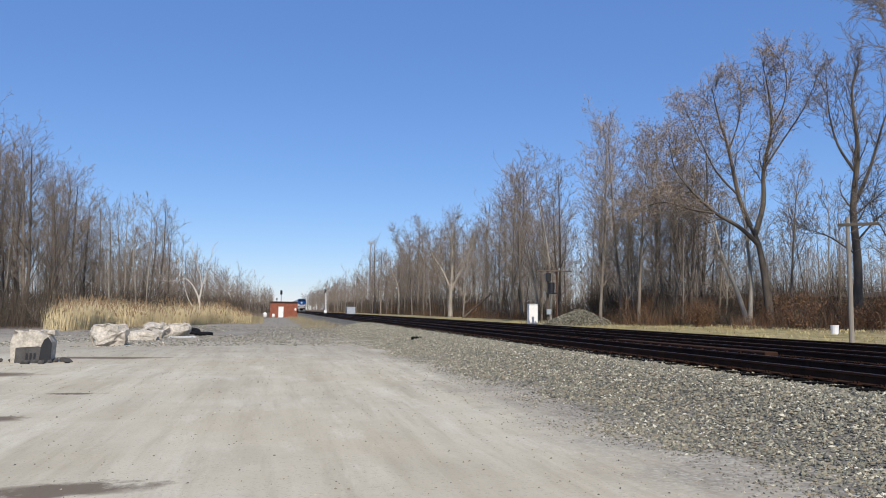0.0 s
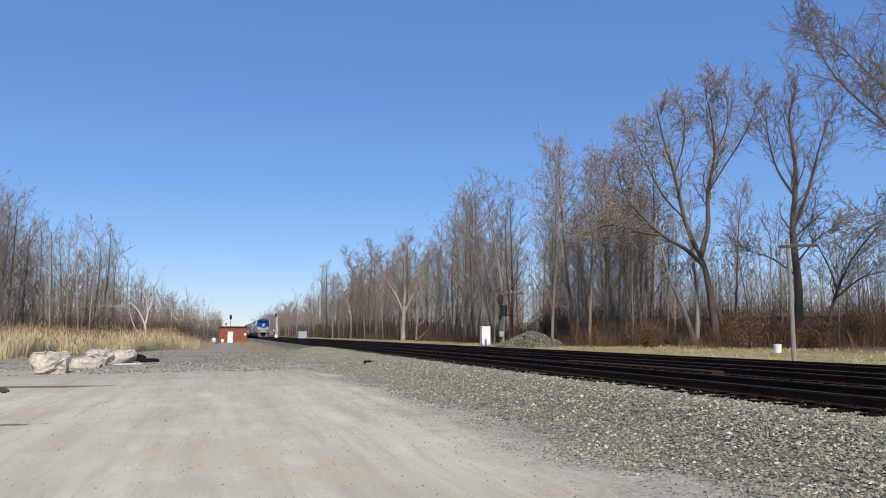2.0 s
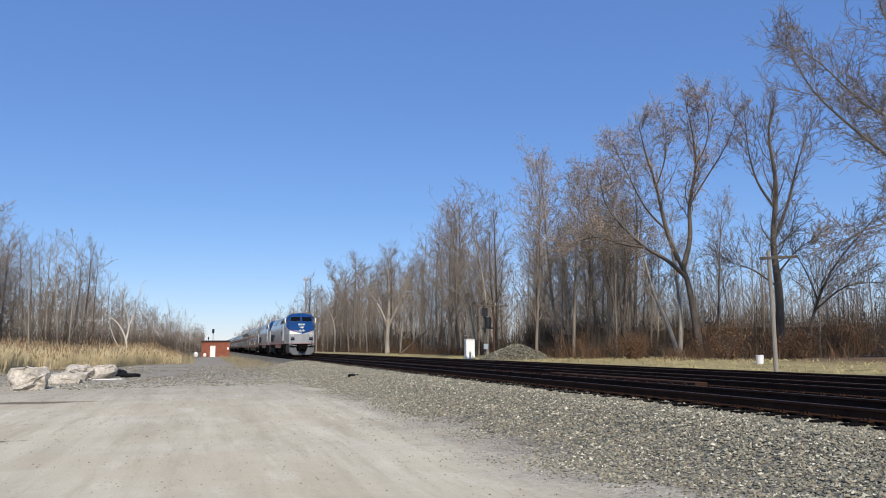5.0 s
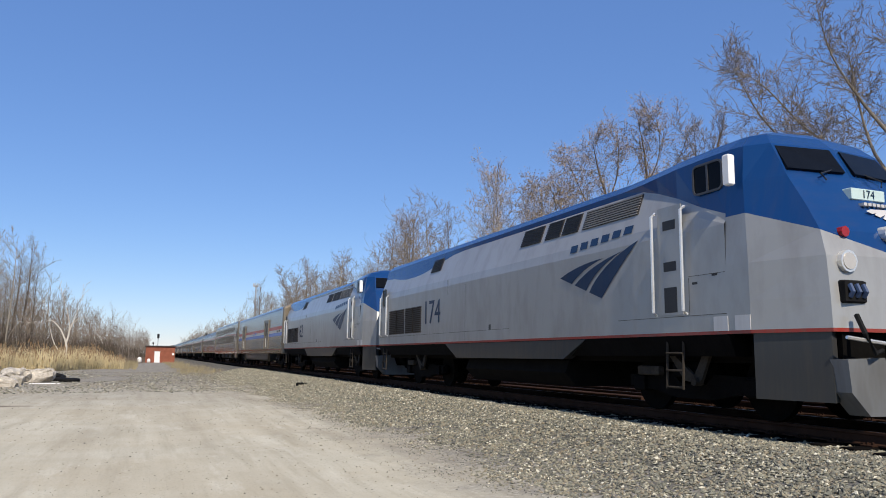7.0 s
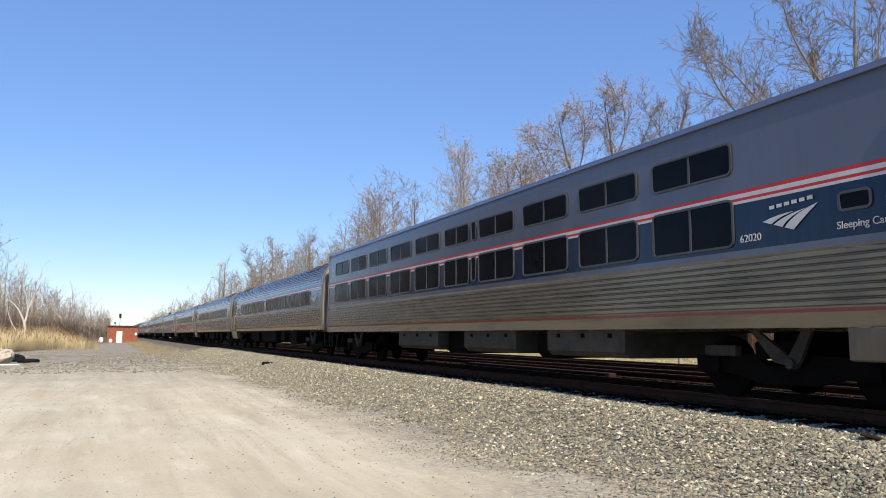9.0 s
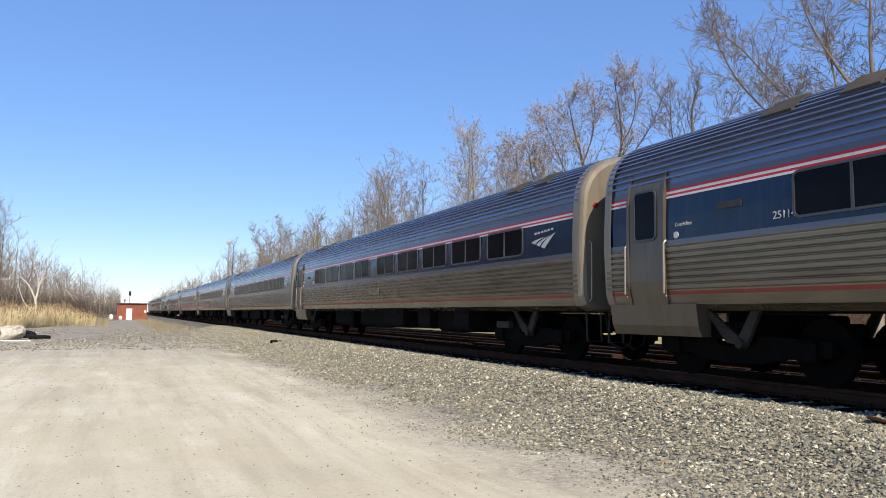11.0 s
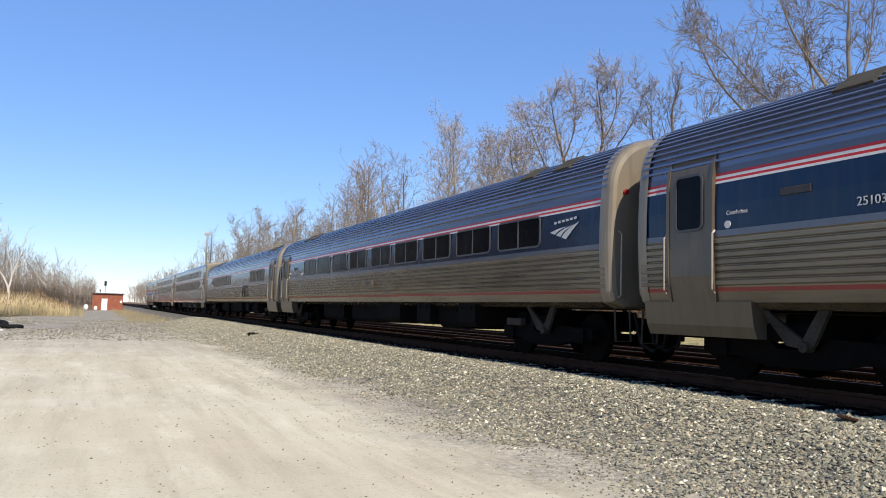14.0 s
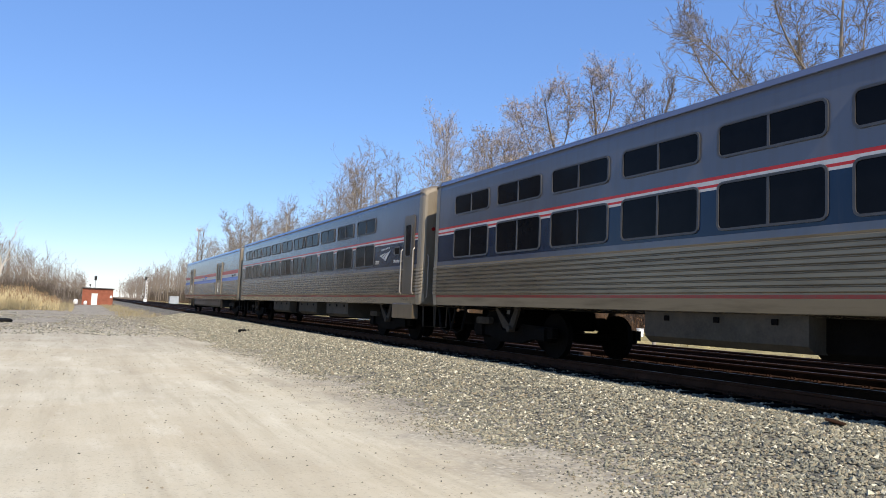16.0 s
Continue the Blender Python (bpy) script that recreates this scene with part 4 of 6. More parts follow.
def locomotive(number, lead=True):
    """Low-nosed diesel: silver sides, blue cab and roof, faceted nose."""
    t = thing("locomotive", pose(TRACK_A, 0, RAIL), "silver diesel locomotive with blue faceted cab, dusty sides", "locomotive", "locomotives")
    SIL, BLU, ROO, LIN, UND = range(5)
    mats = [M["silver"], M["blue"], M["roof"], M["redline"], M["under"]]
    H = 1.52
    L = 20.75
    # the hood behind the cab, as rings along y: the blue's lower edge climbs and falls along the side
    def blue_low(y):
        if y < 5.0:
            return 3.0 + (3.93 - 3.0) * ease(y, 1.9, 5.2)
        if y > 13.5:
            return 3.96 - 0.42 * ease(y, 13.5, 17.3) + 0.22 * ease(y, 18.0, 20.7)
        return 3.96
    def hump(y):
        return 1 - ease(y, 3.2, 5.8)

    def ring(y):
        b = min(3.97, blue_low(y))
        return [(1.40, 0.95), (H, 1.28), (H, 1.33), (H, 2.2), (H, 2.95), (H - 0.035, 3.15) if b > 3.16 else (H - 0.03, 3.0), (H - 0.30 * max(0, (b - 3.15)) / 0.85 - 0.04, max(b, 3.02)), (1.2 + 0.17 * hump(y), 4.07 + 0.05 * hump(y)), (1.02 + 0.1 * hump(y), 4.24 + 0.09 * hump(y)), (0.55 + 0.15 * hump(y), 4.35 + 0.1 * hump(y)), (0.01, 4.38 + 0.12 * hump(y))]
    smats = [UND, LIN, SIL, SIL, SIL, SIL, BLU, BLU, BLU, ROO]
    ys = [2.6, 3.2, 3.9, 4.5, 5.0, 5.6, 8, 11, 13.5, 14.2, 15, 15.8, 16.6, 17.4, 18.2, 19, 19.8, L]
    b = Build()
    rings = []
    for y in ys:
        r = ring(y)
        rings.append([(-x, y, z) for x, z in r] + [(x, y, z) for x, z in reversed(r)])
    n = len(rings[0])
    strip = smats + [ROO] + smats[::-1]
    v = [p for r in rings for p in r]
    f, idx = [], []
    for a in range(len(ys) - 1):
        for k in range(n - 1):
            f.append((a * n + k, a * n + k + 1, (a + 1) * n + k + 1, (a + 1) * n + k))
            idx.append(strip[k])
    f.append(tuple(range((len(ys) - 1) * n, len(ys) * n)))
    idx.append(SIL)
    f.append(tuple(range(n))[::-1])
    idx.append(UND)
    b.v, b.f, b.i = v, f, idx
    b.make("hood", mats, t)
    # the nose: facets that narrow to a blunt prow, silver below and blue above
    c = Build()
    rows = []
    #        z     corner x, corner y, front half x, front y, prow y
    for z, bx, cx, cy, fx, fy, py in ((1.28, H, H, 2.15, 1.27, 0.98, 0.80), (1.33, H, H, 2.15, 1.27, 0.98, 0.80), (1.75, H, H, 2.15, 1.26, 1.0, 0.83), (2.30, H, H, 2.15, 1.25, 1.04, 0.88), (2.66, 1.51, 1.51, 2.17, 1.22, 1.14, 0.99), (3.05, 1.49, 1.49, 2.2, 1.18, 1.38, 1.25), (3.55, 1.43, 1.41, 2.3, 1.14, 1.72, 1.60), (4.12, 1.375, 1.33, 2.34, 1.09, 2.04, 1.92), (4.33, 1.125, 1.10, 2.44, 0.95, 2.24, 2.14), (4.45, 0.71, 0.70, 2.52, 0.62, 2.42, 2.34), (4.50, 0.06, 0.05, 2.58, 0.04, 2.56, 2.54)):
        rows.append([(-bx, 2.6, z), (-cx, cy, z), (-fx, fy, z), (0, py, z), (fx, fy, z), (cx, cy, z), (bx, 2.6, z)])
    for a in range(len(rows) - 1):
        z = rows[a][0][2]
        for k in range(6):
            q = [rows[a][k], rows[a][k + 1], rows[a + 1][k + 1], rows[a + 1][k]]
            m = LIN if a == 0 else (SIL if z < 2.5 or (k in (0, 5) and z < 3.0) else BLU)
            if k in (1, 4) and a == 4:
                # the silver runs up to the corner along a slanting line
                p0, p1, p2, p3 = q
                if k == 1:
                    c.add([p0, p1, p3], [(0, 1, 2)], SIL)
                    c.add([p1, p2, p3], [(0, 1, 2)], BLU)
                else:
                    c.add([p0, p1, p2], [(0, 1, 2)], SIL)
                    c.add([p0, p2, p3], [(0, 1, 2)], BLU)
                continue
            if k in (2, 3) and a == 3:
                # the blue dips to a point at the prow
                p0, p1, p2, p3 = q
                lower, upper = ([p0, p1, p3], [p1, p2, p3]) if k == 2 else ([p0, p1, p2], [p0, p2, p3])
                c.add(lower, [(0, 1, 2)], SIL)
                c.add(upper, [(0, 1, 2)], BLU)
                continue
            c.add(q, [(0, 1, 2, 3)], m)
    c.add(rows[-1], [tuple(range(7))], BLU)
    c.add(rows[0], [tuple(range(7))[::-1]], UND)
    c.make("nose", mats, t)
    # windscreens laid on the blue front
    for s in (-1, 1):
        w = Build()
        x0, x1 = s * 0.10, s * 1.10
        p = [(x0, 1.655, 3.65), (x1, 1.765, 3.65), (x1 * 0.95, 2.045, 4.06), (x0, 1.915, 4.06)]
        w.add([(x, y - 0.035, z + 0.02) for x, y, z in p] + [(x, y + 0.05, z - 0.02) for x, y, z in p], [(0, 1, 2, 3), (0, 1, 5, 4), (1, 2, 6, 5), (2, 3, 7, 6), (3, 0, 4, 7)])
        pane = w.make("windscreen", [M["glass"]], t)
        wp = Build()
        wp.tube([(s * 0.55, 1.56, 3.50), (s * 0.62, 1.60, 3.60), (s * 0.3, 1.68, 3.70)], 0.014, 5)
        wp.make("wiper", [M["black"]], pane)
        h = Build()
        for zz, rr, xx in ((2.22, 0.15, 0.95),):
            h.prism([(s * xx + rr * math.cos(k * 0.524), zz + rr * math.sin(k * 0.524)) for k in range(12)], "y", 0.94, 1.06)
        hd = h.make("ditch_light", [M["chrome"]], t)
        h2 = Build()
        h2.prism([(s * 0.95 + 0.115 * math.cos(k * 0.524), 2.22 + 0.115 * math.sin(k * 0.524)) for k in range(12)], "y", 0.93, 0.98)
        h2.make("lens", [M["lens"]], hd)
        h = Build()
        h.prism([(s * 0.88 + 0.075 * math.cos(k * 0.785), 2.64 + 0.075 * math.sin(k * 0.785)) for k in range(8)], "y", 1.03, 1.2)
        h.make("marker_lamp", [M["lens_red"]], t)
        h = Build()
        h.prism([(s * 0.16 + 0.115 * math.cos(k * 0.524), 2.64 + 0.115 * math.sin(k * 0.524)) for k in range(12)], "y", 0.92, 1.1)
        hl = h.make("headlight", [M["chrome"]], t)
        h = Build()
        h.prism([(s * 0.16 + 0.09 * math.cos(k * 0.524), 2.64 + 0.09 * math.sin(k * 0.524)) for k in range(12)], "y", 0.905, 0.94)
        h.make("lens", [M["lens"]], hl)
        r = Build()
        r.box(min(s * 0.74, s * 1.12), max(s * 0.74, s * 1.12), 0.89, 1.05, 1.66, 1.96, 0, 0.02)
        rec = r.make("jumper_recess", [M["rubber"]], t)
        r = Build()
        for q in (0.80, 0.92, 1.04):
            r.tube([(s * q, 0.89, 1.74), (s * q, 0.84, 1.80), (s * q, 0.89, 1.90)], 0.035, 6)
        r.make("jumper_plug", [M["tarp"]], rec)
        r = Build()
        r.tube([(s * 1.0, 0.85, 1.5), (s * 1.02, 0.72, 1.25), (s * 0.9, 0.68, 1.0), (s * 0.7, 0.75, 1.04)], 0.035, 6)
        r.make("jumper_cable", [M["rubber"]], t)
        g = Build()
        g.tube([(s * 0.55, 0.72, 1.12), (s * 1.3, 0.76, 1.2)], 0.025, 6)
        g.make("cut_lever", [M["chrome"]], t)
        # cab side window and mirror
        window(t, 2.70, 3.32, 3.55, 3.98, s * 1.44, True, "cab_window")
        mr = Build()
        mr.box(min(s * 1.50, s * 1.62), max(s * 1.50, s * 1.62), 2.36, 2.48, 3.5, 3.98, 0, 0.02)
        mr.make("mirror", [M["white_paint"]], t)
        # doors, handrails and ladders at the cab and at the rear
        for yc, zt, zb in ((3.88, 3.45, 1.62), (20.08, 3.15, 1.62)):
            d = Build()
            d.prism([(yc - 0.3, zb), (yc + 0.3, zb), (yc + 0.3, zt), (yc - 0.3, zt)], "x", s * (H - 0.01), s * (H + 0.015))
            door = d.make("door", [M["silver"]], t)
            if yc > 10:
                window(door, yc - 0.2, yc + 0.2, 2.72, 3.3, s * (H + 0.015), False, "door_window")
            else:
                for z in (1.66, 2.35, 3.05):
                    st = Build()
                    st.box(min(s * 1.5, s * (H + 0.02)), max(s * 1.5, s * (H + 0.02)), yc - 0.16, yc + 0.16, z, z + (0.42 if z < 2 else 0.16))
                    st.make("step_pocket", [M["black"]], door)
            hr = Build()
            for q in (-0.38, 0.38):
                hr.tube([(s * H, yc + q, zb), (s * (H + 0.08), yc + q, zb + 0.05), (s * (H + 0.08), yc + q, zt - 0.12), (s * H, yc + q, zt - 0.06)], 0.028, 6)
            hr.make("handrail", [M["chrome"]], door)
            ld = Build()
            for q in (-0.2, 0.2):
                ld.tube([(s * 1.46, yc + q, 1.3), (s * 1.5, yc + q, 0.42)], 0.025, 6)
            for z in (0.45, 0.72, 1.0):
                ld.tube([(s * 1.5, yc - 0.2, z), (s * 1.5, yc + 0.2, z)], 0.02, 5)
            ld.make("ladder", [M["bogie"]], t)
        # grilles
        for y0, y1 in ((4.95, 6.85), (7.02, 7.68), (7.76, 8.42), (8.62, 9.6), (14.9, 15.75)):
            z0, z1 = 3.52, 3.92
            on = lambda z: 1.366 - 0.36 * (z - 3.52)
            g = Build()
            g.prism([(s * on(z0), z0), (s * on(z1), z1), (s * (on(z1) - 0.1), z1), (s * (on(z0) - 0.1), z0)], "y", y0, y1)
            gr = g.make("grille", [M["louvre"]], t)
            sl = Build()
            for k in range(8):
                z = z0 + 0.02 + k * (z1 - z0 - 0.04) / 7
                sl.box(min(s * on(z), s * (on(z) + 0.02)), max(s * on(z), s * (on(z) + 0.02)), y0 + 0.02, y1 - 0.02, z - 0.008, z + 0.012)
            sl.make("slat", [M["grip"] if y0 < 5 else M["black"]], gr)
        for y0, y1 in ((16.15, 17.72), (17.85, 19.5)):
            g = Build()
            g.prism([(y0, 1.66), (y1, 1.66), (y1, 2.5), (y0, 2.5)], "x", s * (H - 0.02), s * (H + 0.012))
            gr = g.make("grille", [M["louvre"]], t)
            sl = Build()
            for k in range(13):
                z = 1.69 + k * 0.0635
                sl.box(min(s * (H + 0.01), s * (H + 0.035)), max(s * (H + 0.01), s * (H + 0.035)), y0 + 0.03, y1 - 0.03, z - 0.008, z + 0.014)
            sl.box(min(s * (H + 0.01), s * (H + 0.04)), max(s * (H + 0.01), s * (H + 0.04)), (y0 + y1) / 2 - 0.02, (y0 + y1) / 2 + 0.02, 1.68, 2.48)
            sl.make("slat", [M["bogie"]], gr)
        # the low skirt between the bogies with slanted ends, and the fuel tank
        k = Build()
        k.prism([(6.5, 1.29), (7.4, 0.88), (13.2, 0.88), (14.1, 1.29)], "x", s * 1.30, s * (H - 0.004))
        k.make("side_skirt", [M["skirt"]], t)
        k = Build()
        k.prism([(s * 1.48, 2.15), (s * 1.25, 1.03), (s * 1.13, 1.06), (s * 1.36, 2.15)], "z", 0.36, 1.285)
        k.make("pilot_side", [M["skirt"]], t)
        for yy, z0, z1, w in ((2.75, 1.33, 1.55, 0.3), (2.3, 1.33, 1.55, 0.3)):
            k = Build()
            k.box(min(s * H, s * (H + 0.008)), max(s * H, s * (H + 0.008)), yy - w / 2, yy + w / 2, z0, z1)
            k.make("access_panel", [M["white"]], t)
        for yy, zz, hh in ((11.0, 1.66, 0.13), (2.85, 2.2, 0.04), (3.3, 2.1, 0.04)):
            k = Build()
            xx = H + 0.004
            k.box(min(s * (xx - 0.02), s * xx), max(s * (xx - 0.02), s * xx), yy - 0.06, yy + 0.06, zz - hh / 2, zz + hh / 2)
            k.make("recess", [M["black"]], t)
        for y0_, y1_, z0_, z1_ in ((2.62, 3.45, 2.215, 2.222), (2.62, 5.4, 1.585, 1.592), (3.44, 3.447, 1.6, 2.2), (9.9, 20.6, 1.585, 1.592), (12.6, 12.607, 1.35, 2.9), (13.9, 13.907, 2.7, 3.12)):
            k = Build()
            k.box(min(s * (H - 0.01), s * (H + 0.002)), max(s * (H - 0.01), s * (H + 0.002)), y0_, y1_, z0_, z1_)
            k.make("panel_seam", [M["boxes"]], t)
    k = Build()
    k.prism([(-1.25, 0.85), (-1.35, 0.6), (-1.1, 0.32), (1.1, 0.32), (1.35, 0.6), (1.25, 0.85)], "y", 7.6, 12.9)
    k.make("fuel_tank", [M["shade_dark"]], t)
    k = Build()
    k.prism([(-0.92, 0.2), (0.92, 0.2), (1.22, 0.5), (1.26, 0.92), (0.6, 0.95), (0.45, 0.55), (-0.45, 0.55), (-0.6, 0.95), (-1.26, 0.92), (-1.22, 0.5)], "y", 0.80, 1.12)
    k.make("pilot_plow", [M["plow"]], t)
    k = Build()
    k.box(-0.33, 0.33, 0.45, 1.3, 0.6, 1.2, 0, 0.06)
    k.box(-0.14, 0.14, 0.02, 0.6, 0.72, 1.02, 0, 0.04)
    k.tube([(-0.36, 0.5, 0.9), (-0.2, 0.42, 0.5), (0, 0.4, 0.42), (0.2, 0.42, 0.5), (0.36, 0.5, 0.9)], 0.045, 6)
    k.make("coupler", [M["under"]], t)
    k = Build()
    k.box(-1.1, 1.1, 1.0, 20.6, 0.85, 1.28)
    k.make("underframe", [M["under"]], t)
    for y, w, l, h in ((3.3, 0.3, 0.4, 0.07), (5.4, 0.25, 0.3, 0.05), (9.0, 0.6, 1.6, 0.05), (13.5, 0.5, 1.4, 0.10), (17.2, 0.55, 1.8, 0.09)):
        k = Build()
        k.box(-w, w, y - l / 2, y + l / 2, 4.3, 4.37 + h, 0, 0.03)
        k.make("roof_hatch", [M["roof"]], t)
    k = Build()
    k.box(-0.33, 0.33, 1.395, 1.65, 3.2, 3.37, 0, 0.01)
    nb = k.make("number_board", [M["plate"]], t)
    nb.matrix_basis = pose(0, -0.04, 0, 0, 0, 0)
    letters("number", number, 0.17, pose(0, 1.39, 3.285, 90, 0, 0), M["band"], nb)
    fm = Build()
    for q in range(6):
        fm.box(-0.24 + q * 0.085, -0.18 + q * 0.085, 1.235, 1.4, 3.09, 3.135)
    for q, (xa, xb, w) in enumerate(((-0.26, 0.24, 0.10), (-0.14, 0.25, 0.09), (-0.02, 0.26, 0.08))):
        za = 3.0 - q * 0.05
        fm.add([(xa, 1.195 - q * 0.033, za), (xa + w, 1.18 - q * 0.033, za - 0.035), (xb, 1.205 - q * 0.01, 3.05 - q * 0.012), (xa + 0.1, 1.205 - q * 0.02, 3.035 - q * 0.03)], [(0, 1, 2, 3)])
    fm.make("emblem", [M["white"]], t)
    emblem(t, -H - 0.006, 7.46, 4.74, 2.04, 3.0, M["decal"], lean=lambda z: 0.035 * ease(z, 2.95, 3.15) + max(0.0, z - 3.15) * 0.36)
    side_text(t, number, 1.02, 15.2, 2.22, -H - 0.008, M["decal"], "number")
    bogie(t, 3.9, 2.75, True)
    bogie(t, 16.9, 2.75, True)
    return t


def build_train():
    at = 0.0
    for k, num in enumerate(("174", "62")):
        CARS.append((locomotive(num), at))
        at += 21.03
    plan = [baggage_car("61040"), sleeper_car("62020")]
    first = coach("25114", rear=0.15)
    twin = lambda ob: copy_thing(ob, ob.matrix_basis.copy())
    plan += [twin(first), twin(first), first, coach("25057", rear=-0.35), coach("25123"), coach("25103"), coach("25079", rear=-0.2)]
    plan += [coach("28006", True), sleeper_car("62045"), sleeper_car("62031"), baggage_car("61045")]
    for c in plan:
        CARS.append((c, at))
        at += 26.0


build_train()


# ---- trees ----
def tube_mesh(segs):
    """Tapered tubes between points: (p0, p1, r0, r1, sides)."""
    v, f = [], []
    for p0, p1, r0, r1, n in segs:
        d = p1 - p0
        if d.length < 1e-6:
            continue
        d.normalize()
        a = d.orthogonal().normalized()
        b = d.cross(a)
        o = len(v)
        for p, r in ((p0, r0), (p1, r1)):
            for j in range(n):
                w = 2 * math.pi * j / n
                v.append(p + (a * math.cos(w) + b * math.sin(w)) * r)
        for j in range(n):
            f.append((o + j, o + (j + 1) % n, o + n + (j + 1) % n, o + n + j))
    return v, f


def grow(rng, p, d, length, r, level, wood, twigs, tips, spec):
    """One branch as a bent chain that bears finer ones."""
    steps = spec["steps"][level]
    seg = length / steps
    n = (7, 5, 4, 3, 3)[level]
    bag = wood if level < spec["split"] else twigs
    side0 = rng.random() * 6.28
    for k in range(steps):
        q0, q1 = k / steps, (k + 1) / steps
        bend = Vector((rng.gauss(0, 1), rng.gauss(0, 1), rng.gauss(0, 0.7))) * spec["bend"][level]
        d = (d + bend + Vector((0, 0, spec["lift"][level]))).normalized()
        e = p + d * seg
        ra, rb = r * (1 - 0.82 * q0), r * (1 - 0.82 * q1)
        bag.append((p, e, max(ra, spec["thin"]), max(rb, spec["thin"]), n))
        if level < spec["levels"] and q1 > spec["bare"][level]:
            for _ in range(spec["kids"][level]):
                if rng.random() > spec["chance"][level]:
                    continue
                side0 += 2.4 + rng.uniform(-0.4, 0.4)
                a = d.orthogonal().normalized()
                b = d.cross(a)
                out = a * math.cos(side0) + b * math.sin(side0)
                spread = spec["spread"][level] * rng.uniform(0.75, 1.25)
                nd = (d * math.cos(spread) + out * math.sin(spread)).normalized()
                shrink = spec["ratio"][level] * rng.uniform(0.65, 1.15) * (1.0 - 0.55 * q1 if level == 0 else 1.0 - 0.35 * q1)
                s = p.lerp(e, rng.random())
                grow(rng, s, nd, length * shrink, max(spec["thin"], rb * spec["thick"][level]), level + 1, wood, twigs, tips, spec)
        p = e
    if level >= spec["levels"] - 1:
        tips.append(p)


FOREST = dict(levels=3, split=2, steps=(11, 5, 4, 2), bend=(0.025, 0.12, 0.2, 0.26), lift=(0.03, 0.09, 0.06, 0.02), kids=(3, 2, 2), chance=(0.85, 0.8, 0.5), bare=(0.2, 0.12, 0.1), spread=(0.62, 0.6, 0.65), ratio=(0.42, 0.52, 0.55), thick=(0.40, 0.5, 0.6), thin=0.015)
SPREAD = dict(FOREST, steps=(9, 7, 5, 3), kids=(3, 2, 1), bare=(0.22, 0.15, 0.1), spread=(0.75, 0.6, 0.65), ratio=(0.62, 0.5, 0.5), chance=(0.85, 0.85, 0.75), lift=(0.03, 0.03, 0.0, -0.02), bend=(0.08, 0.22, 0.3, 0.32), thick=(0.55, 0.5, 0.55), thin=0.011)
SMALL = dict(FOREST, steps=(7, 4, 3, 2), kids=(2, 2, 1), bare=(0.2, 0.1, 0.1), thin=0.013)
FAR = dict(FOREST, levels=2, split=1, steps=(5, 3, 2), kids=(3, 3), bare=(0.3, 0.1), chance=(0.9, 0.9), ratio=(0.45, 0.5), thin=0.022)


def tree_parts(root, wood, twigs, tips, bark, twig, bud, rng, buds=0):
    v, f = tube_mesh(wood)
    mesh_ob("trunk", v, f, M[bark], root, smooth=True)
    v, f = tube_mesh(twigs)
    mesh_ob("crown", v, f, M[twig], root)
    if buds:
        v, f = [], []
        for p in tips:
            for _ in range(buds):
                c = p + Vector((rng.gauss(0, 0.28), rng.gauss(0, 0.28), rng.gauss(0, 0.24)))
                s = rng.uniform(0.045, 0.095)
                o = len(v)
                a = Vector((rng.gauss(0, 1), rng.gauss(0, 1), rng.gauss(0, 1))).normalized()
                b = a.orthogonal().normalized()
                v += [c - a * s, c + b * s * 0.6, c + a * s, c - b * s * 0.6 + Vector((0, 0, -s * 0.5))]
                f += [(o, o + 1, o + 2), (o, o + 2, o + 3)]
        mesh_ob("seed_crown", v, f, M[bud], root)


def tree(seed, tall, r, spec, bark, twig, label, lean=(0, 0), buds=0, at=None, group="woodland trees", bud="bud"):
    rng = random.Random(seed)
    wood, twigs, tips = [], [], []
    grow(rng, Vector((0, 0, -0.3)), Vector((lean[0], lean[1], 1)).normalized(), tall, r, 0, wood, twigs, tips, spec)
    root = thing("tree", at or pose(0, 0, 0), label, "tree", group)
    tree_parts(root, wood, twigs, tips, bark, twig, bud, rng, buds)
    return root


def ground_at(x, y, dx=0, dy=0, dz=0, turn=0):
    return pose(x, y, height(x, y) + dz, 0, 0, turn)


def place_polar(azimuth, dist):
    return math.sin(radians(azimuth)) * dist, math.cos(radians(azimuth)) * dist


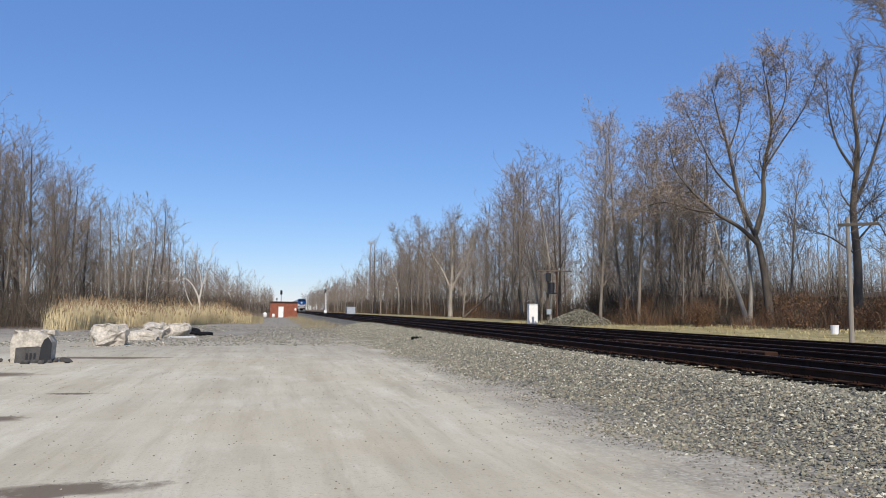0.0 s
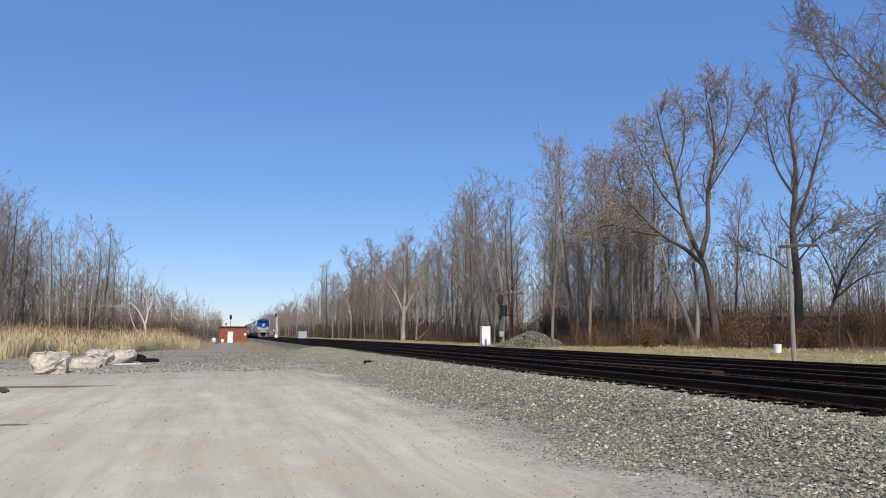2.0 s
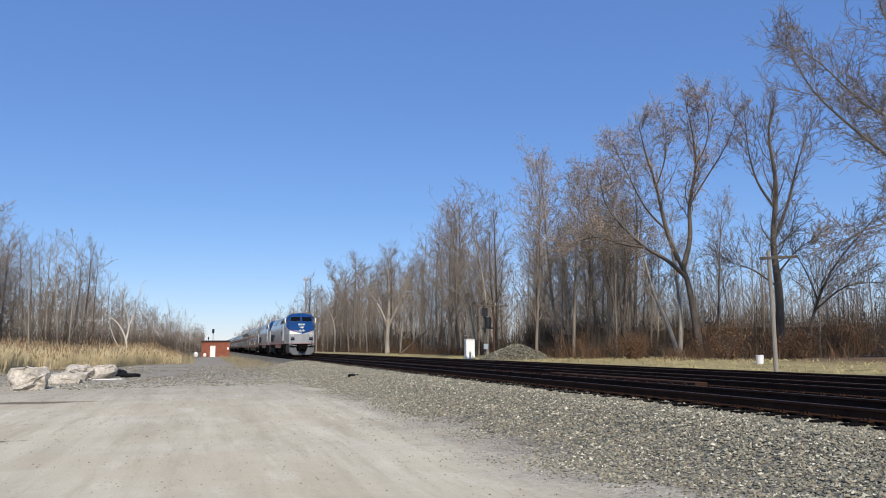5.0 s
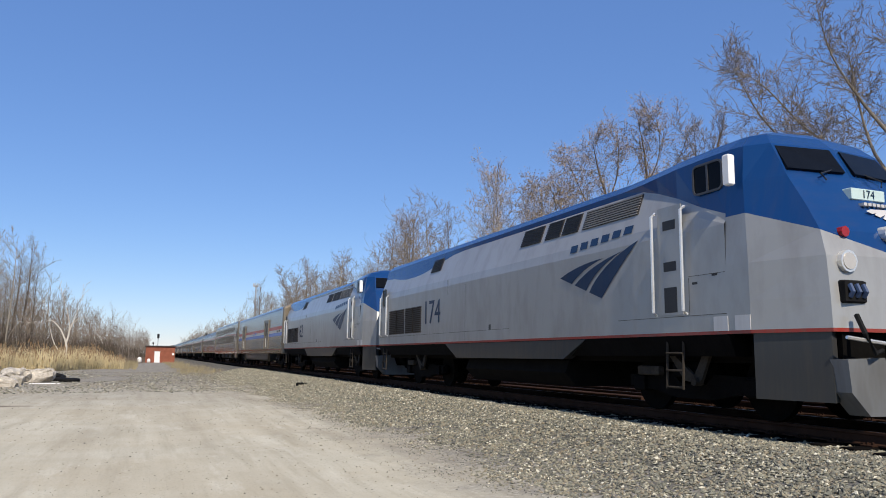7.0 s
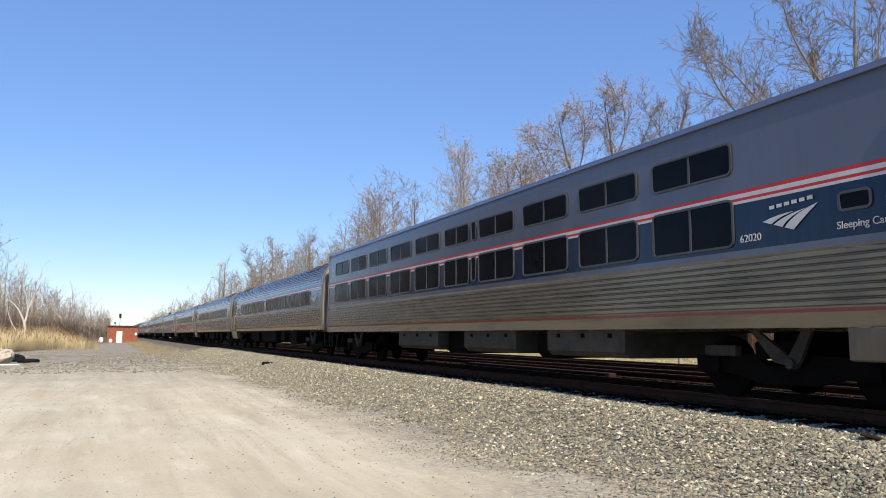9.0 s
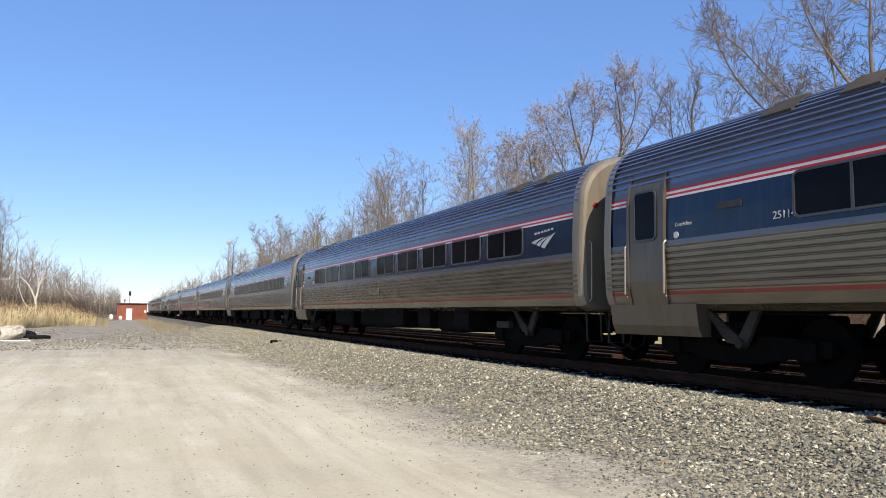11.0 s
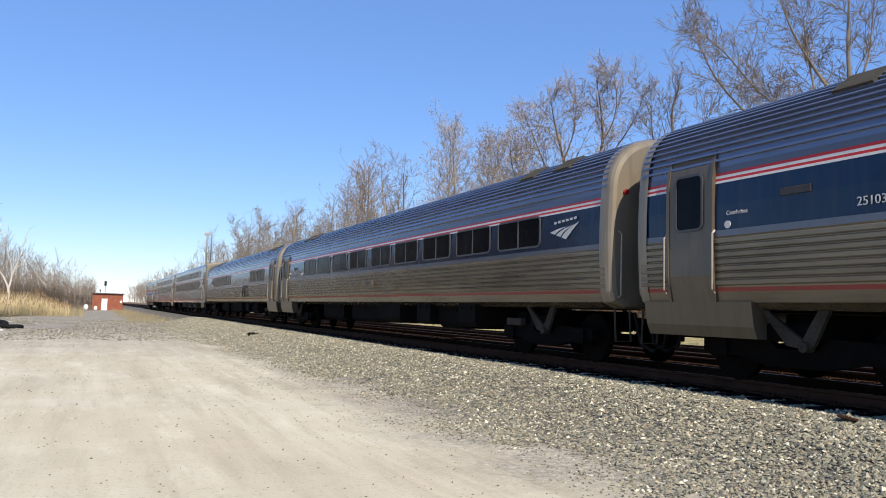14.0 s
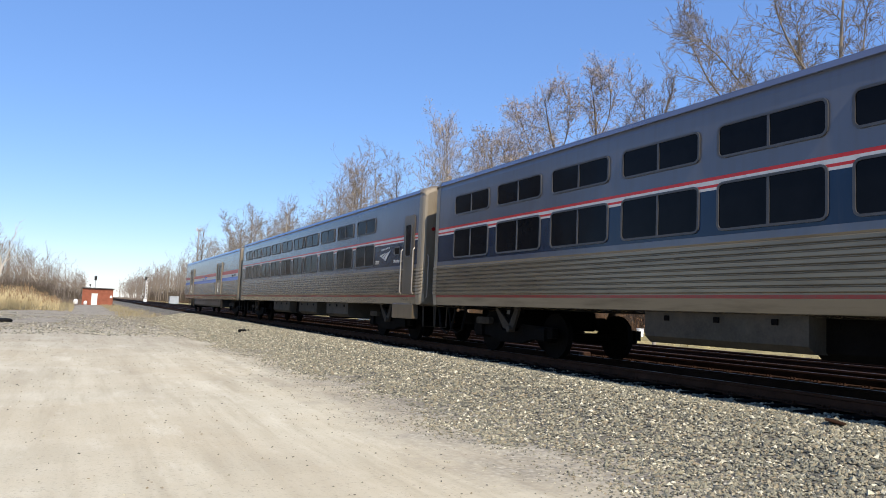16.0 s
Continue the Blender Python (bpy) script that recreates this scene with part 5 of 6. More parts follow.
def limb_tree(name_label, at, limbs, spec, bark, twig, seed, buds=0, bud="bud"):
    """A tree whose main limbs are drawn one by one: (points, r0, r1); finer branches grow from them."""
    rng = random.Random(seed)
    wood, twigs, tips = [], [], []
    slim = spec.get("slim", 1.0)
    for pts, r0, r1, kids in limbs:
        pts = [Vector(p) for p in pts]
        r0, r1 = r0 * slim, r1 * slim * 0.5
        # round the bends
        fine = []
        for k in range(len(pts) - 1):
            for q in range(4):
                u = q / 4
                a, b = pts[max(k - 1, 0)], pts[min(k + 2, len(pts) - 1)]
                p, s = pts[k], pts[k + 1]
                fine.append(0.5 * ((2 * p) + (s - a) * u + (2 * a - 5 * p + 4 * s - b) * u * u + (-a + 3 * p - 3 * s + b) * u ** 3))
        fine.append(pts[-1])
        m = len(fine) - 1
        length = sum((fine[k + 1] - fine[k]).length for k in range(m))
        for k in range(m):
            ra, rb = r0 + (r1 - r0) * k / m, r0 + (r1 - r0) * (k + 1) / m
            wood.append((fine[k], fine[k + 1], ra, rb, 8 if r0 > 0.2 else 6))
            if kids and k / m > 0.25:
                for _ in range(kids):
                    d = (fine[k + 1] - fine[k]).normalized()
                    a = d.orthogonal().normalized()
                    w = rng.uniform(0, 6.28)
                    out = a * math.cos(w) + d.cross(a) * math.sin(w)
                    nd = (d * 0.75 + out * 0.7 + Vector((0, 0, 0.15))).normalized()
                    grow(rng, fine[k].lerp(fine[k + 1], rng.random()), nd, rng.uniform(1.6, 4.2) * spec.get("reach", 1.0) * (1.15 - 0.4 * k / m), max(0.018, rb * 0.32), 1, wood, twigs, tips, spec)
        grow(rng, fine[-1], (fine[-1] - fine[-2]).normalized(), 2.2, r1, 1, wood, twigs, tips, spec)
    root = thing("tree", at, name_label, "tree")
    tree_parts(root, wood, twigs, tips, bark, twig, bud, rng, buds)
    return root


def build_trees():
    rng = random.Random(11)
    # the old forked tree with dry seed clusters
    hx, hy = place_polar(36.6, 72)
    hero = [
        ([(0, 0, -0.4), (-0.3, 0, 3.5), (-0.9, 0, 7.6), (-1.6, 0.2, 9.4)], 0.62, 0.40, 0),
        ([(-1.6, 0.2, 9.4), (-2.6, 0.5, 12.5), (-3.4, 0.6, 17.0), (-4.3, 0.4, 20.5), (-4.8, 0.2, 23.2)], 0.36, 0.07, 2),
        ([(-0.9, 0, 7.6), (-2.6, -0.8, 9.3), (-4.6, -1.4, 10.6), (-6.8, -1.6, 12.9), (-8.3, -1.4, 15.2), (-8.8, -1.0, 17.6)], 0.32, 0.06, 2),
        ([(-4.6, -1.4, 10.6), (-6.6, -2.2, 10.9), (-9.3, -2.0, 11.8), (-11.5, -1.5, 11.4)], 0.18, 0.04, 2),
        ([(-1.2, 0, 8.6), (-0.4, 0.6, 11.6), (-0.3, 0.9, 15.0), (0.5, 1.0, 19.0), (0.3, 1.0, 22.6), (-0.2, 0.8, 25.6)], 0.38, 0.07, 2),
        ([(-0.3, 0.9, 15.0), (1.6, 1.4, 18.0), (3.4, 1.4, 20.8), (4.6, 1.2, 23.6)], 0.16, 0.05, 1),
        ([(-2.6, 0.5, 12.5), (-4.6, 0.4, 15.0), (-6.2, 0.2, 18.6), (-7.4, 0.0, 21.4)], 0.17, 0.05, 2),
        ([(0.5, 1.0, 19.0), (1.5, 0.4, 20.8), (1.9, 0.2, 23.0), (1.7, 0.0, 25.0)], 0.12, 0.04, 1),
        ([(-3.4, 0.6, 17.0), (-2.4, 0.4, 20.0), (-2.2, 0.2, 23.4)], 0.13, 0.05, 2),
    ]
    hs = dict(SPREAD, levels=3, kids=(3, 2, 1), steps=(9, 6, 4, 3), ratio=(0.6, 0.52, 0.55), thick=(0.5, 0.5, 0.6), reach=1.2, slim=0.68, thin=0.014)
    limb_tree("tall old forked tree with dry brown seed clusters", ground_at(hx, hy, turn=-36), [([tuple(0.94 * c for c in p) for p in pts], a, b, k) for pts, a, b, k in hero], hs, "bark_dark", "twig", 5, 2)
    # pale twin stems at its foot
    tw = [([(0, 0, -0.3), (-1.0, 0, 3.2), (-2.1, 0, 6.0), (-2.9, 0.2, 9.5), (-3.9, 0.2, 13.0)], 0.36, 0.06, 1),
          ([(0, 0, -0.3), (0.2, 0.2, 4.0), (-0.1, 0.3, 8.0), (-0.6, 0.3, 12.5)], 0.34, 0.06, 1)]
    x, y = place_polar(35.2, 73)
    limb_tree("pale-barked twin-stemmed bare tree", ground_at(x, y, turn=-35), tw, hs, "bark_pale", "twig", 6, 1)
    # the slender dark tree behind the pole
    sl = [([(0, 0, -0.3), (0.2, 0, 5.0), (0.0, 0, 10.0), (0.5, 0, 15.0), (0.2, 0, 20.0), (0.8, 0, 22.5)], 0.48, 0.07, 2),
          ([(0.0, 0, 10.0), (1.4, 0.5, 13.5), (2.4, 0.5, 17.0), (3.4, 0.3, 20.0)], 0.22, 0.05, 2),
          ([(0.3, 0, 13.0), (-1.0, 0.4, 15.6), (-1.6, 0.4, 18.6), (-1.7, 0.2, 21.5)], 0.16, 0.05, 2),
          ([(0.1, 0, 7.0), (1.8, -0.5, 9.0), (3.2, -0.5, 10.0)], 0.12, 0.04, 2),
          ([(0.1, 0, 6.0), (-1.8, -0.5, 7.5), (-3.4, -0.5, 8.2)], 0.12, 0.04, 2)]
    x, y = place_polar(41.9, 72)
    limb_tree("tall slender dark bare tree with upswept twigs", ground_at(x, y, turn=-42), sl, dict(hs, slim=0.85, lift=(0.03, 0.12, 0.09, 0.06)), "bark_dark", "twig", 8)
    # the big tree whose long branches reach in
    bt = [([(0, 0, -0.3), (0.1, 0, 5.0), (0, 0, 9.0), (0.4, 0, 14.0), (0.2, 0, 20.0), (0.5, 0, 26.0)], 0.6, 0.08, 2),
          ([(0, 0, 9.0), (-2.5, -0.4, 11.5), (-5.4, -0.6, 14.6), (-8.4, -0.6, 18.6), (-10.0, -0.5, 22.6)], 0.26, 0.05, 3),
          ([(0.2, 0, 11.5), (-2.4, 0.6, 14.8), (-5.4, 1.0, 17.4), (-8.0, 1.0, 21.0), (-9.8, 1.0, 22.8)], 0.22, 0.05, 3),
          ([(0.3, 0, 15.0), (-1.8, 0.2, 18.5), (-3.6, 0.2, 22.5), (-4.4, 0.2, 26.5)], 0.2, 0.05, 3),
          ([(0, 0, 7.0), (-2.2, -0.3, 8.2), (-4.8, -0.4, 8.8), (-7.4, -0.4, 7.8)], 0.16, 0.04, 3),
          ([(0.2, 0, 13.5), (2.6, -0.4, 17.0), (4.8, -0.5, 21.0), (6.0, 0, 24.5)], 0.22, 0.05, 2),
          ([(0.1, 0, 10.0), (3.0, 0.5, 12.6), (6.0, 0.6, 15.0)], 0.2, 0.05, 2)]
    x, y = place_polar(53.6, 57)
    bt += [([(0.2, 0, 12.0), (-1.4, 0.3, 15.0), (-2.2, 0.3, 19.0), (-2.6, 0.2, 23.0)], 0.2, 0.05, 3), ([(0.1, 0, 8.0), (-1.6, -0.5, 11.0), (-3.4, -0.6, 13.4), (-4.6, -0.6, 17.0)], 0.16, 0.04, 3), ([(0.3, 0, 16.0), (1.4, 0.3, 19.0), (1.8, 0.3, 23.0)], 0.16, 0.05, 3)]
    limb_tree("large bare tree with long outreaching pale branches", ground_at(x, y, turn=-53), bt, dict(hs, slim=0.75), "bark", "twig", 9)
    # a low crooked tree left of it
    lt = [([(0, 0, -0.3), (0.4, 0, 2.4), (1.0, 0, 4.4), (2.3, 0, 7.0), (4.4, 0.2, 9.6), (6.4, 0.3, 12.0)], 0.26, 0.05, 2),
          ([(1.0, 0, 4.4), (0.2, 0.4, 7.0), (-1.0, 0.6, 9.4)], 0.14, 0.04, 2),
          ([(0.7, 0, 3.6), (3.0, -0.4, 5.4), (5.6, -0.6, 5.6)], 0.13, 0.04, 2)]
    x, y = place_polar(43.6, 66)
    limb_tree("low crooked dark bare tree", ground_at(x, y, turn=-43), lt, hs, "bark_dark", "twig", 12)
    # the bleached dead tree by the reeds
    dt = [([(0, 0, -0.3), (0.1, 0, 1.6), (0.05, 0, 2.4), (-0.5, 0, 3.6), (-1.2, 0, 4.3), (-1.7, 0, 4.2)], 0.26, 0.05, 0),
          ([(0.05, 0, 2.2), (0.25, 0, 3.4), (0.1, 0, 4.6), (-0.3, 0, 5.9)], 0.2, 0.04, 0),
          ([(0.25, 0, 3.4), (0.6, 0, 4.6), (0.9, 0, 5.8)], 0.11, 0.03, 0),
          ([(0.3, 0, 3.9), (0.9, 0, 4.5), (1.5, 0, 4.7), (1.8, 0, 4.3)], 0.1, 0.03, 0),
          ([(0, 0, 1.2), (-0.7, 0, 2.0), (-1.2, 0, 3.2), (-1.4, 0, 4.4)], 0.12, 0.03, 0)]
    x, y = place_polar(-5.3, 80)
    dt = [([tuple(1.07 * c for c in p) for p in pts], a, b, k) for pts, a, b, k in dt]
    limb_tree("bleached dead tree with broken limbs among the reeds", ground_at(x, y), dt, dict(SMALL, levels=2, slim=0.55), "bleached", "bleached", 14)

    # single trees that stand out along the wood's edge
    ws = dict(hs, slim=0.9, reach=1.1)
    for azm, d, limbs, bark, lab, seed in (
        (9.45, 205, [([(0, 0, -0.3), (0.1, 0, 5.0), (-0.5, 0, 8.6), (-1.6, 0, 11.0), (-3.6, 0, 13.2)], 0.34, 0.12, 0), ([(-0.4, 0, 8.2), (0.4, 0, 9.6), (0.6, 0, 12.0)], 0.16, 0.05, 0)], "bark_pale", "broken pale snag leaning over the line's edge", 31),
        (10.9, 190, [([(0, 0, -0.3), (0.2, 0, 6), (0, 0, 11), (0.4, 0, 18), (0.2, 0, 24)], 0.4, 0.06, 3), ([(0, 0, 10), (-3, 0, 14), (-5, 0, 18), (-6.5, 0, 22)], 0.2, 0.05, 3), ([(0.1, 0, 9), (3, 0, 13), (5, 0, 17), (6, 0, 21)], 0.2, 0.05, 3)], "bark", "tall broad bare tree at the wood's edge", 32),
        (13.45, 142, [([(0, 0, -0.3), (0, 0, 2.5), (0.1, 0, 5.2)], 0.62, 0.5, 0), ([(0.1, 0, 5.0), (-1.4, 0.4, 8.5), (-3.6, 0.4, 12), (-5, 0.2, 16)], 0.3, 0.06, 3), ([(0.1, 0, 5.0), (0.3, 0.2, 10), (0.1, 0.2, 15), (0.4, 0, 19)], 0.34, 0.06, 3), ([(0.1, 0, 5.0), (2.0, -0.3, 9), (3.8, -0.4, 13), (4.8, -0.3, 16.5)], 0.28, 0.06, 3)], "bark_pale", "stout pale-trunked bare tree with spreading limbs", 33),
        (20.15, 95, [([(0, 0, -0.3), (-0.3, 0, 3.5), (-0.9, 0, 7.0), (-1.8, 0, 11.0), (-2.9, 0.2, 14.5)], 0.22, 0.05, 2), ([(-0.8, 0, 6.4), (-2.4, 0, 8.2), (-4.4, 0, 9.4)], 0.1, 0.03, 1)], "bark_pale", "slender pale leaning tree by the pole", 34),
        (21.1, 90, [([(0, 0, -0.3), (0.0, 0, 5), (-0.6, 0, 10), (-1.5, 0, 15.0), (-1.8, 0, 19)], 0.22, 0.05, 2)], "bark_pale", "tall straight pale-barked tree", 35)):
        x, y = place_polar(azm, d)
        limb_tree(lab, ground_at(x, y, turn=-azm), limbs, ws, bark, "twig", seed)
    x, y = place_polar(14.5, 126)
    log = thing("fallen_trunk", ground_at(x, y, turn=-14.5), "dark fallen trunk propped aslant in the wood", "fallen trunk")
    b = Build()
    b.tube([(-0.3, 0, -0.1), (1.6, 0, 1.6), (4.9, 0.2, 4.4)], 0.2, 7, r1=0.1)
    b.make("stem", [M["bark_dark"]], log)
    b = Build()
    b.tube([(4.3, 0.2, 3.9), (4.6, 0.3, 5.2)], 0.06, 5, r1=0.03)
    b.make("branch_stub", [M["bark_dark"]], log)

    # stock of woodland trees
    stock = []
    for k in range(6):
        stock.append(tree(100 + k, (20, 23, 18, 21, 16, 22)[k], (0.22, 0.27, 0.17, 0.2, 0.15, 0.24)[k], FOREST, ("bark", "bark_dark", "bark", "bark_dark", "bark_pale", "bark")[k], ("twig", "twig", "twig_pale", "twig", "twig_pale", "twig")[k], "bare brown woodland tree in late autumn" if k % 3 else "bare grey woodland tree with dense twigs", (rng.uniform(-0.03, 0.03), rng.uniform(-0.03, 0.03)), 2 if k in (0, 2) else 0))
    slim = [tree(200 + k, (13, 11, 14, 9)[k], (0.11, 0.09, 0.12, 0.07)[k], SMALL, ("bark", "bark_dark", "bark_pale", "bark")[k], "twig", "slender bare sapling at the wood's edge", (rng.uniform(-0.1, 0.1), 0)) for k in range(4)]
    for s in stock + slim:
        s.matrix_basis = ground_at(70 + rng.uniform(0, 30), 150 + rng.uniform(0, 60), turn=rng.uniform(0, 360))

    def put(lib, x, y, scale=1.0):
        o = copy_thing(rng.choice(lib), ground_at(x, y, turn=rng.uniform(0, 360)))
        o.scale = (scale, scale, scale)

    # tall stand with seed clusters beside the old tree
    for azm, d, s in ((24.8, 76, 1.05), (26.4, 79, 0.98), (27.6, 74, 0.85), (28.6, 80, 1.0), (30.2, 77, 0.9), (29.4, 84, 0.95), (31.6, 79, 0.78), (33.2, 82, 0.7)):
        x, y = place_polar(azm, d)
        put([stock[0], stock[2]], x, y, s)
    # the wood along the far side of the tracks
    y = 62.0
    while y < 250:
        for row in range(3):
            x = 36 + row * 6.5 + rng.uniform(-3, 3)
            yy = y + rng.uniform(-4, 4)
            azm = math.degrees(math.atan2(x, yy))
            if azm > 33 and row < 2:
                continue
            far = ease(yy, 95, 170)
            s = rng.uniform(0.62, 0.86) + 0.2 * far
            if 17 < azm < 19.8:
                s = rng.uniform(0.95, 1.1)
            put(stock, x, yy, s)
            for _ in range(2):
                if rng.random() < 0.4:
                    put(slim, x - rng.uniform(-3, 4), yy + rng.uniform(-3, 3), rng.uniform(0.55, 1.05))
        y += 5.2 if y < 140 else 8.5
    for _ in range(36):
        azm = rng.uniform(32, 62)
        x, yy = place_polar(azm, rng.uniform(78, 125))
        put(slim, x, yy, rng.uniform(0.6, 1.15))
    # the wood behind the reeds
    for _ in range(78):
        azm = -5.0 - 21 * rng.random() ** 0.85
        d = 78 + 30 * rng.random() + max(0, azm + 9) * 8
        x, yy = place_polar(azm, d)
        tall = 0.54 + 0.40 * ease(-azm, 10, 19)
        put([stock[0], stock[1], stock[3], stock[5], slim[0], slim[2]], x, yy, tall * rng.uniform(0.75, 1.05) * (1.0 if azm < -7.5 else 0.6))
    for _ in range(34):
        azm = -6 - 20 * rng.random()
        x, yy = place_polar(azm, 76 + 16 * rng.random())
        put(slim, x, yy, rng.uniform(0.55, 1.0))

    # shrubs: many stems from one root
    shrubs = []
    for k, (mat, lab) in enumerate((("brush", "russet leafless shrub"), ("brush_grey", "grey brown leafless shrub"), ("twig", "dark dense bare bush"))):
        r3 = random.Random(400 + k)
        wood, twigs, tips = [], [], []
        for _ in range(9):
            a = r3.uniform(0, 6.28)
            d = Vector((math.cos(a) * 0.55, math.sin(a) * 0.55, 1)).normalized()
            grow(r3, Vector((math.cos(a) * 0.25, math.sin(a) * 0.25, -0.1)), d, r3.uniform(1.7, 2.9), 0.022, 1, wood, twigs, tips, dict(SMALL, split=2, steps=(5, 5, 4, 3), kids=(2, 3, 2), bare=(0.1, 0.1, 0.1), ratio=(0.5, 0.5, 0.5), bend=(0.1, 0.16, 0.25, 0.3), thin=0.007, lift=(0, 0.04, 0.02, 0)))
        root = thing("shrub", ground_at(60 + k * 3, 120), lab + " at the wood's edge", "shrub", "shrubs")
        tree_parts(root, wood, twigs, tips, mat, mat, mat, r3, 1 if k == 0 else 0)
        shrubs.append(root)
    for _ in range(95):
        azm = rng.uniform(7, 62) if rng.random() < 0.5 else rng.uniform(30, 62)
        d = min(34.5 / math.sin(radians(azm)), 230) if azm < 31 else rng.uniform(60, 82)
        x, yy = place_polar(azm, d + rng.uniform(-1, 5))
        put(shrubs[:2] if azm > 30 and rng.random() < 0.7 else shrubs, x, yy, rng.uniform(0.6, 1.15))
    for _ in range(34):
        azm = rng.uniform(-24, -12.5) if rng.random() < 0.6 else rng.uniform(-12, -0.6)
        x, yy = place_polar(azm, rng.uniform(62, 76) if azm < -12.4 else rng.uniform(92, 150))
        put(shrubs[1:], x, yy, rng.uniform(0.6, 1.2))

    # far woods on both sides as one growth each
    lib = []
    for k in range(5):
        r2 = random.Random(300 + k)
        wood, twigs, tips = [], [], []
        grow(r2, Vector((0, 0, -0.3)), Vector((0, 0, 1)), 15 + k, 0.17, 0, wood, twigs, tips, FAR)
        v, f = tube_mesh([(a, b, r * 1.0, q, 3) for a, b, r, q, n in wood + twigs])
        lib.append((np.array([tuple(p) for p in v]), np.array(f)))
    for side, label in ((1, "far brown bare wood along the line"), (-1, "far bare wood beyond the reeds")):
        vs, fs, o = [], [], 0
        for n_th in range(960 if side > 0 else 560):
            if side > 0 and n_th < 530:
                # depth behind the wood's edge
                y = 40 + 200 * rng.random()
                x = 62 + 70 * rng.random() ** 1.2
                s = rng.uniform(0.55, 0.8) if math.atan2(x, y) < 0.57 else rng.uniform(0.45, 0.68)
            elif side > 0:
                y = 215 + 640 * rng.random() ** 1.35
                x = 31 + 30 * rng.random()
                s = rng.uniform(0.85, 1.15)
            else:
                y = 120 + 600 * rng.random() ** 1.4
                edge = -13 + 0.055 * min(y - 150, 230) if y > 150 else -13 - (150 - y) * 0.12
                x = edge - 40 * rng.random() ** 1.3
                s = rng.uniform(0.55, 0.75)
            v, f = lib[rng.randrange(5)]
            a = rng.uniform(0, 6.28)
            c, q = math.cos(a), math.sin(a)
            w = np.stack([v[:, 0] * c - v[:, 1] * q, v[:, 0] * q + v[:, 1] * c, v[:, 2]], -1) * s + (x, y, height(x, y))
            vs.append(w)
            fs.append(f + o)
            o += len(v)
        me = bpy.data.meshes.new("far_wood")
        me.from_pydata(np.concatenate(vs).tolist(), [], np.concatenate(fs).tolist())
        me.materials.append(M["twig"])
        tagged(new("far_wood", me), label, "woods", kind="stuff")


build_trees()


def blades(name, spots, material, label, category, head=None):
    """Thin upright stems, two bent quads crossed into a sliver each."""
    rng = random.Random(name)
    v, f, idx = [], [], []
    for x, y, h, w, lean in spots:
        z = height(x, y)
        a = rng.uniform(0, 6.28)
        dx, dy = math.cos(a) * w, math.sin(a) * w
        lx, ly = rng.gauss(0, lean) * h, rng.gauss(0, lean) * h
        o = len(v)
        v += [(x - dx, y - dy, z - 0.05), (x + dx, y + dy, z - 0.05), (x - dx * 0.8 + lx * 0.4, y - dy * 0.8 + ly * 0.4, z + h * 0.55), (x + dx * 0.8 + lx * 0.4, y + dy * 0.8 + ly * 0.4, z + h * 0.55), (x + lx, y + ly, z + h)]
        f += [(o, o + 1, o + 3, o + 2), (o + 2, o + 3, o + 4)]
        idx += [0, 0]
        if head and rng.random() < 0.1:
            o = len(v)
            tx, ty, tz = x + lx, y + ly, z + h
            q = 0.03
            v += [(tx - q, ty, tz - 0.12), (tx + q, ty, tz - 0.10), (tx + q * 1.3, ty + q, tz + 0.12), (tx - q * 0.4, ty - q, tz + 0.16)]
            f.append((o, o + 1, o + 2, o + 3))
            idx.append(1)
    ob = mesh_ob(name, v, f, [material] + ([head] if head else []), idx=idx)
    return tagged(ob, label, category, kind="stuff")


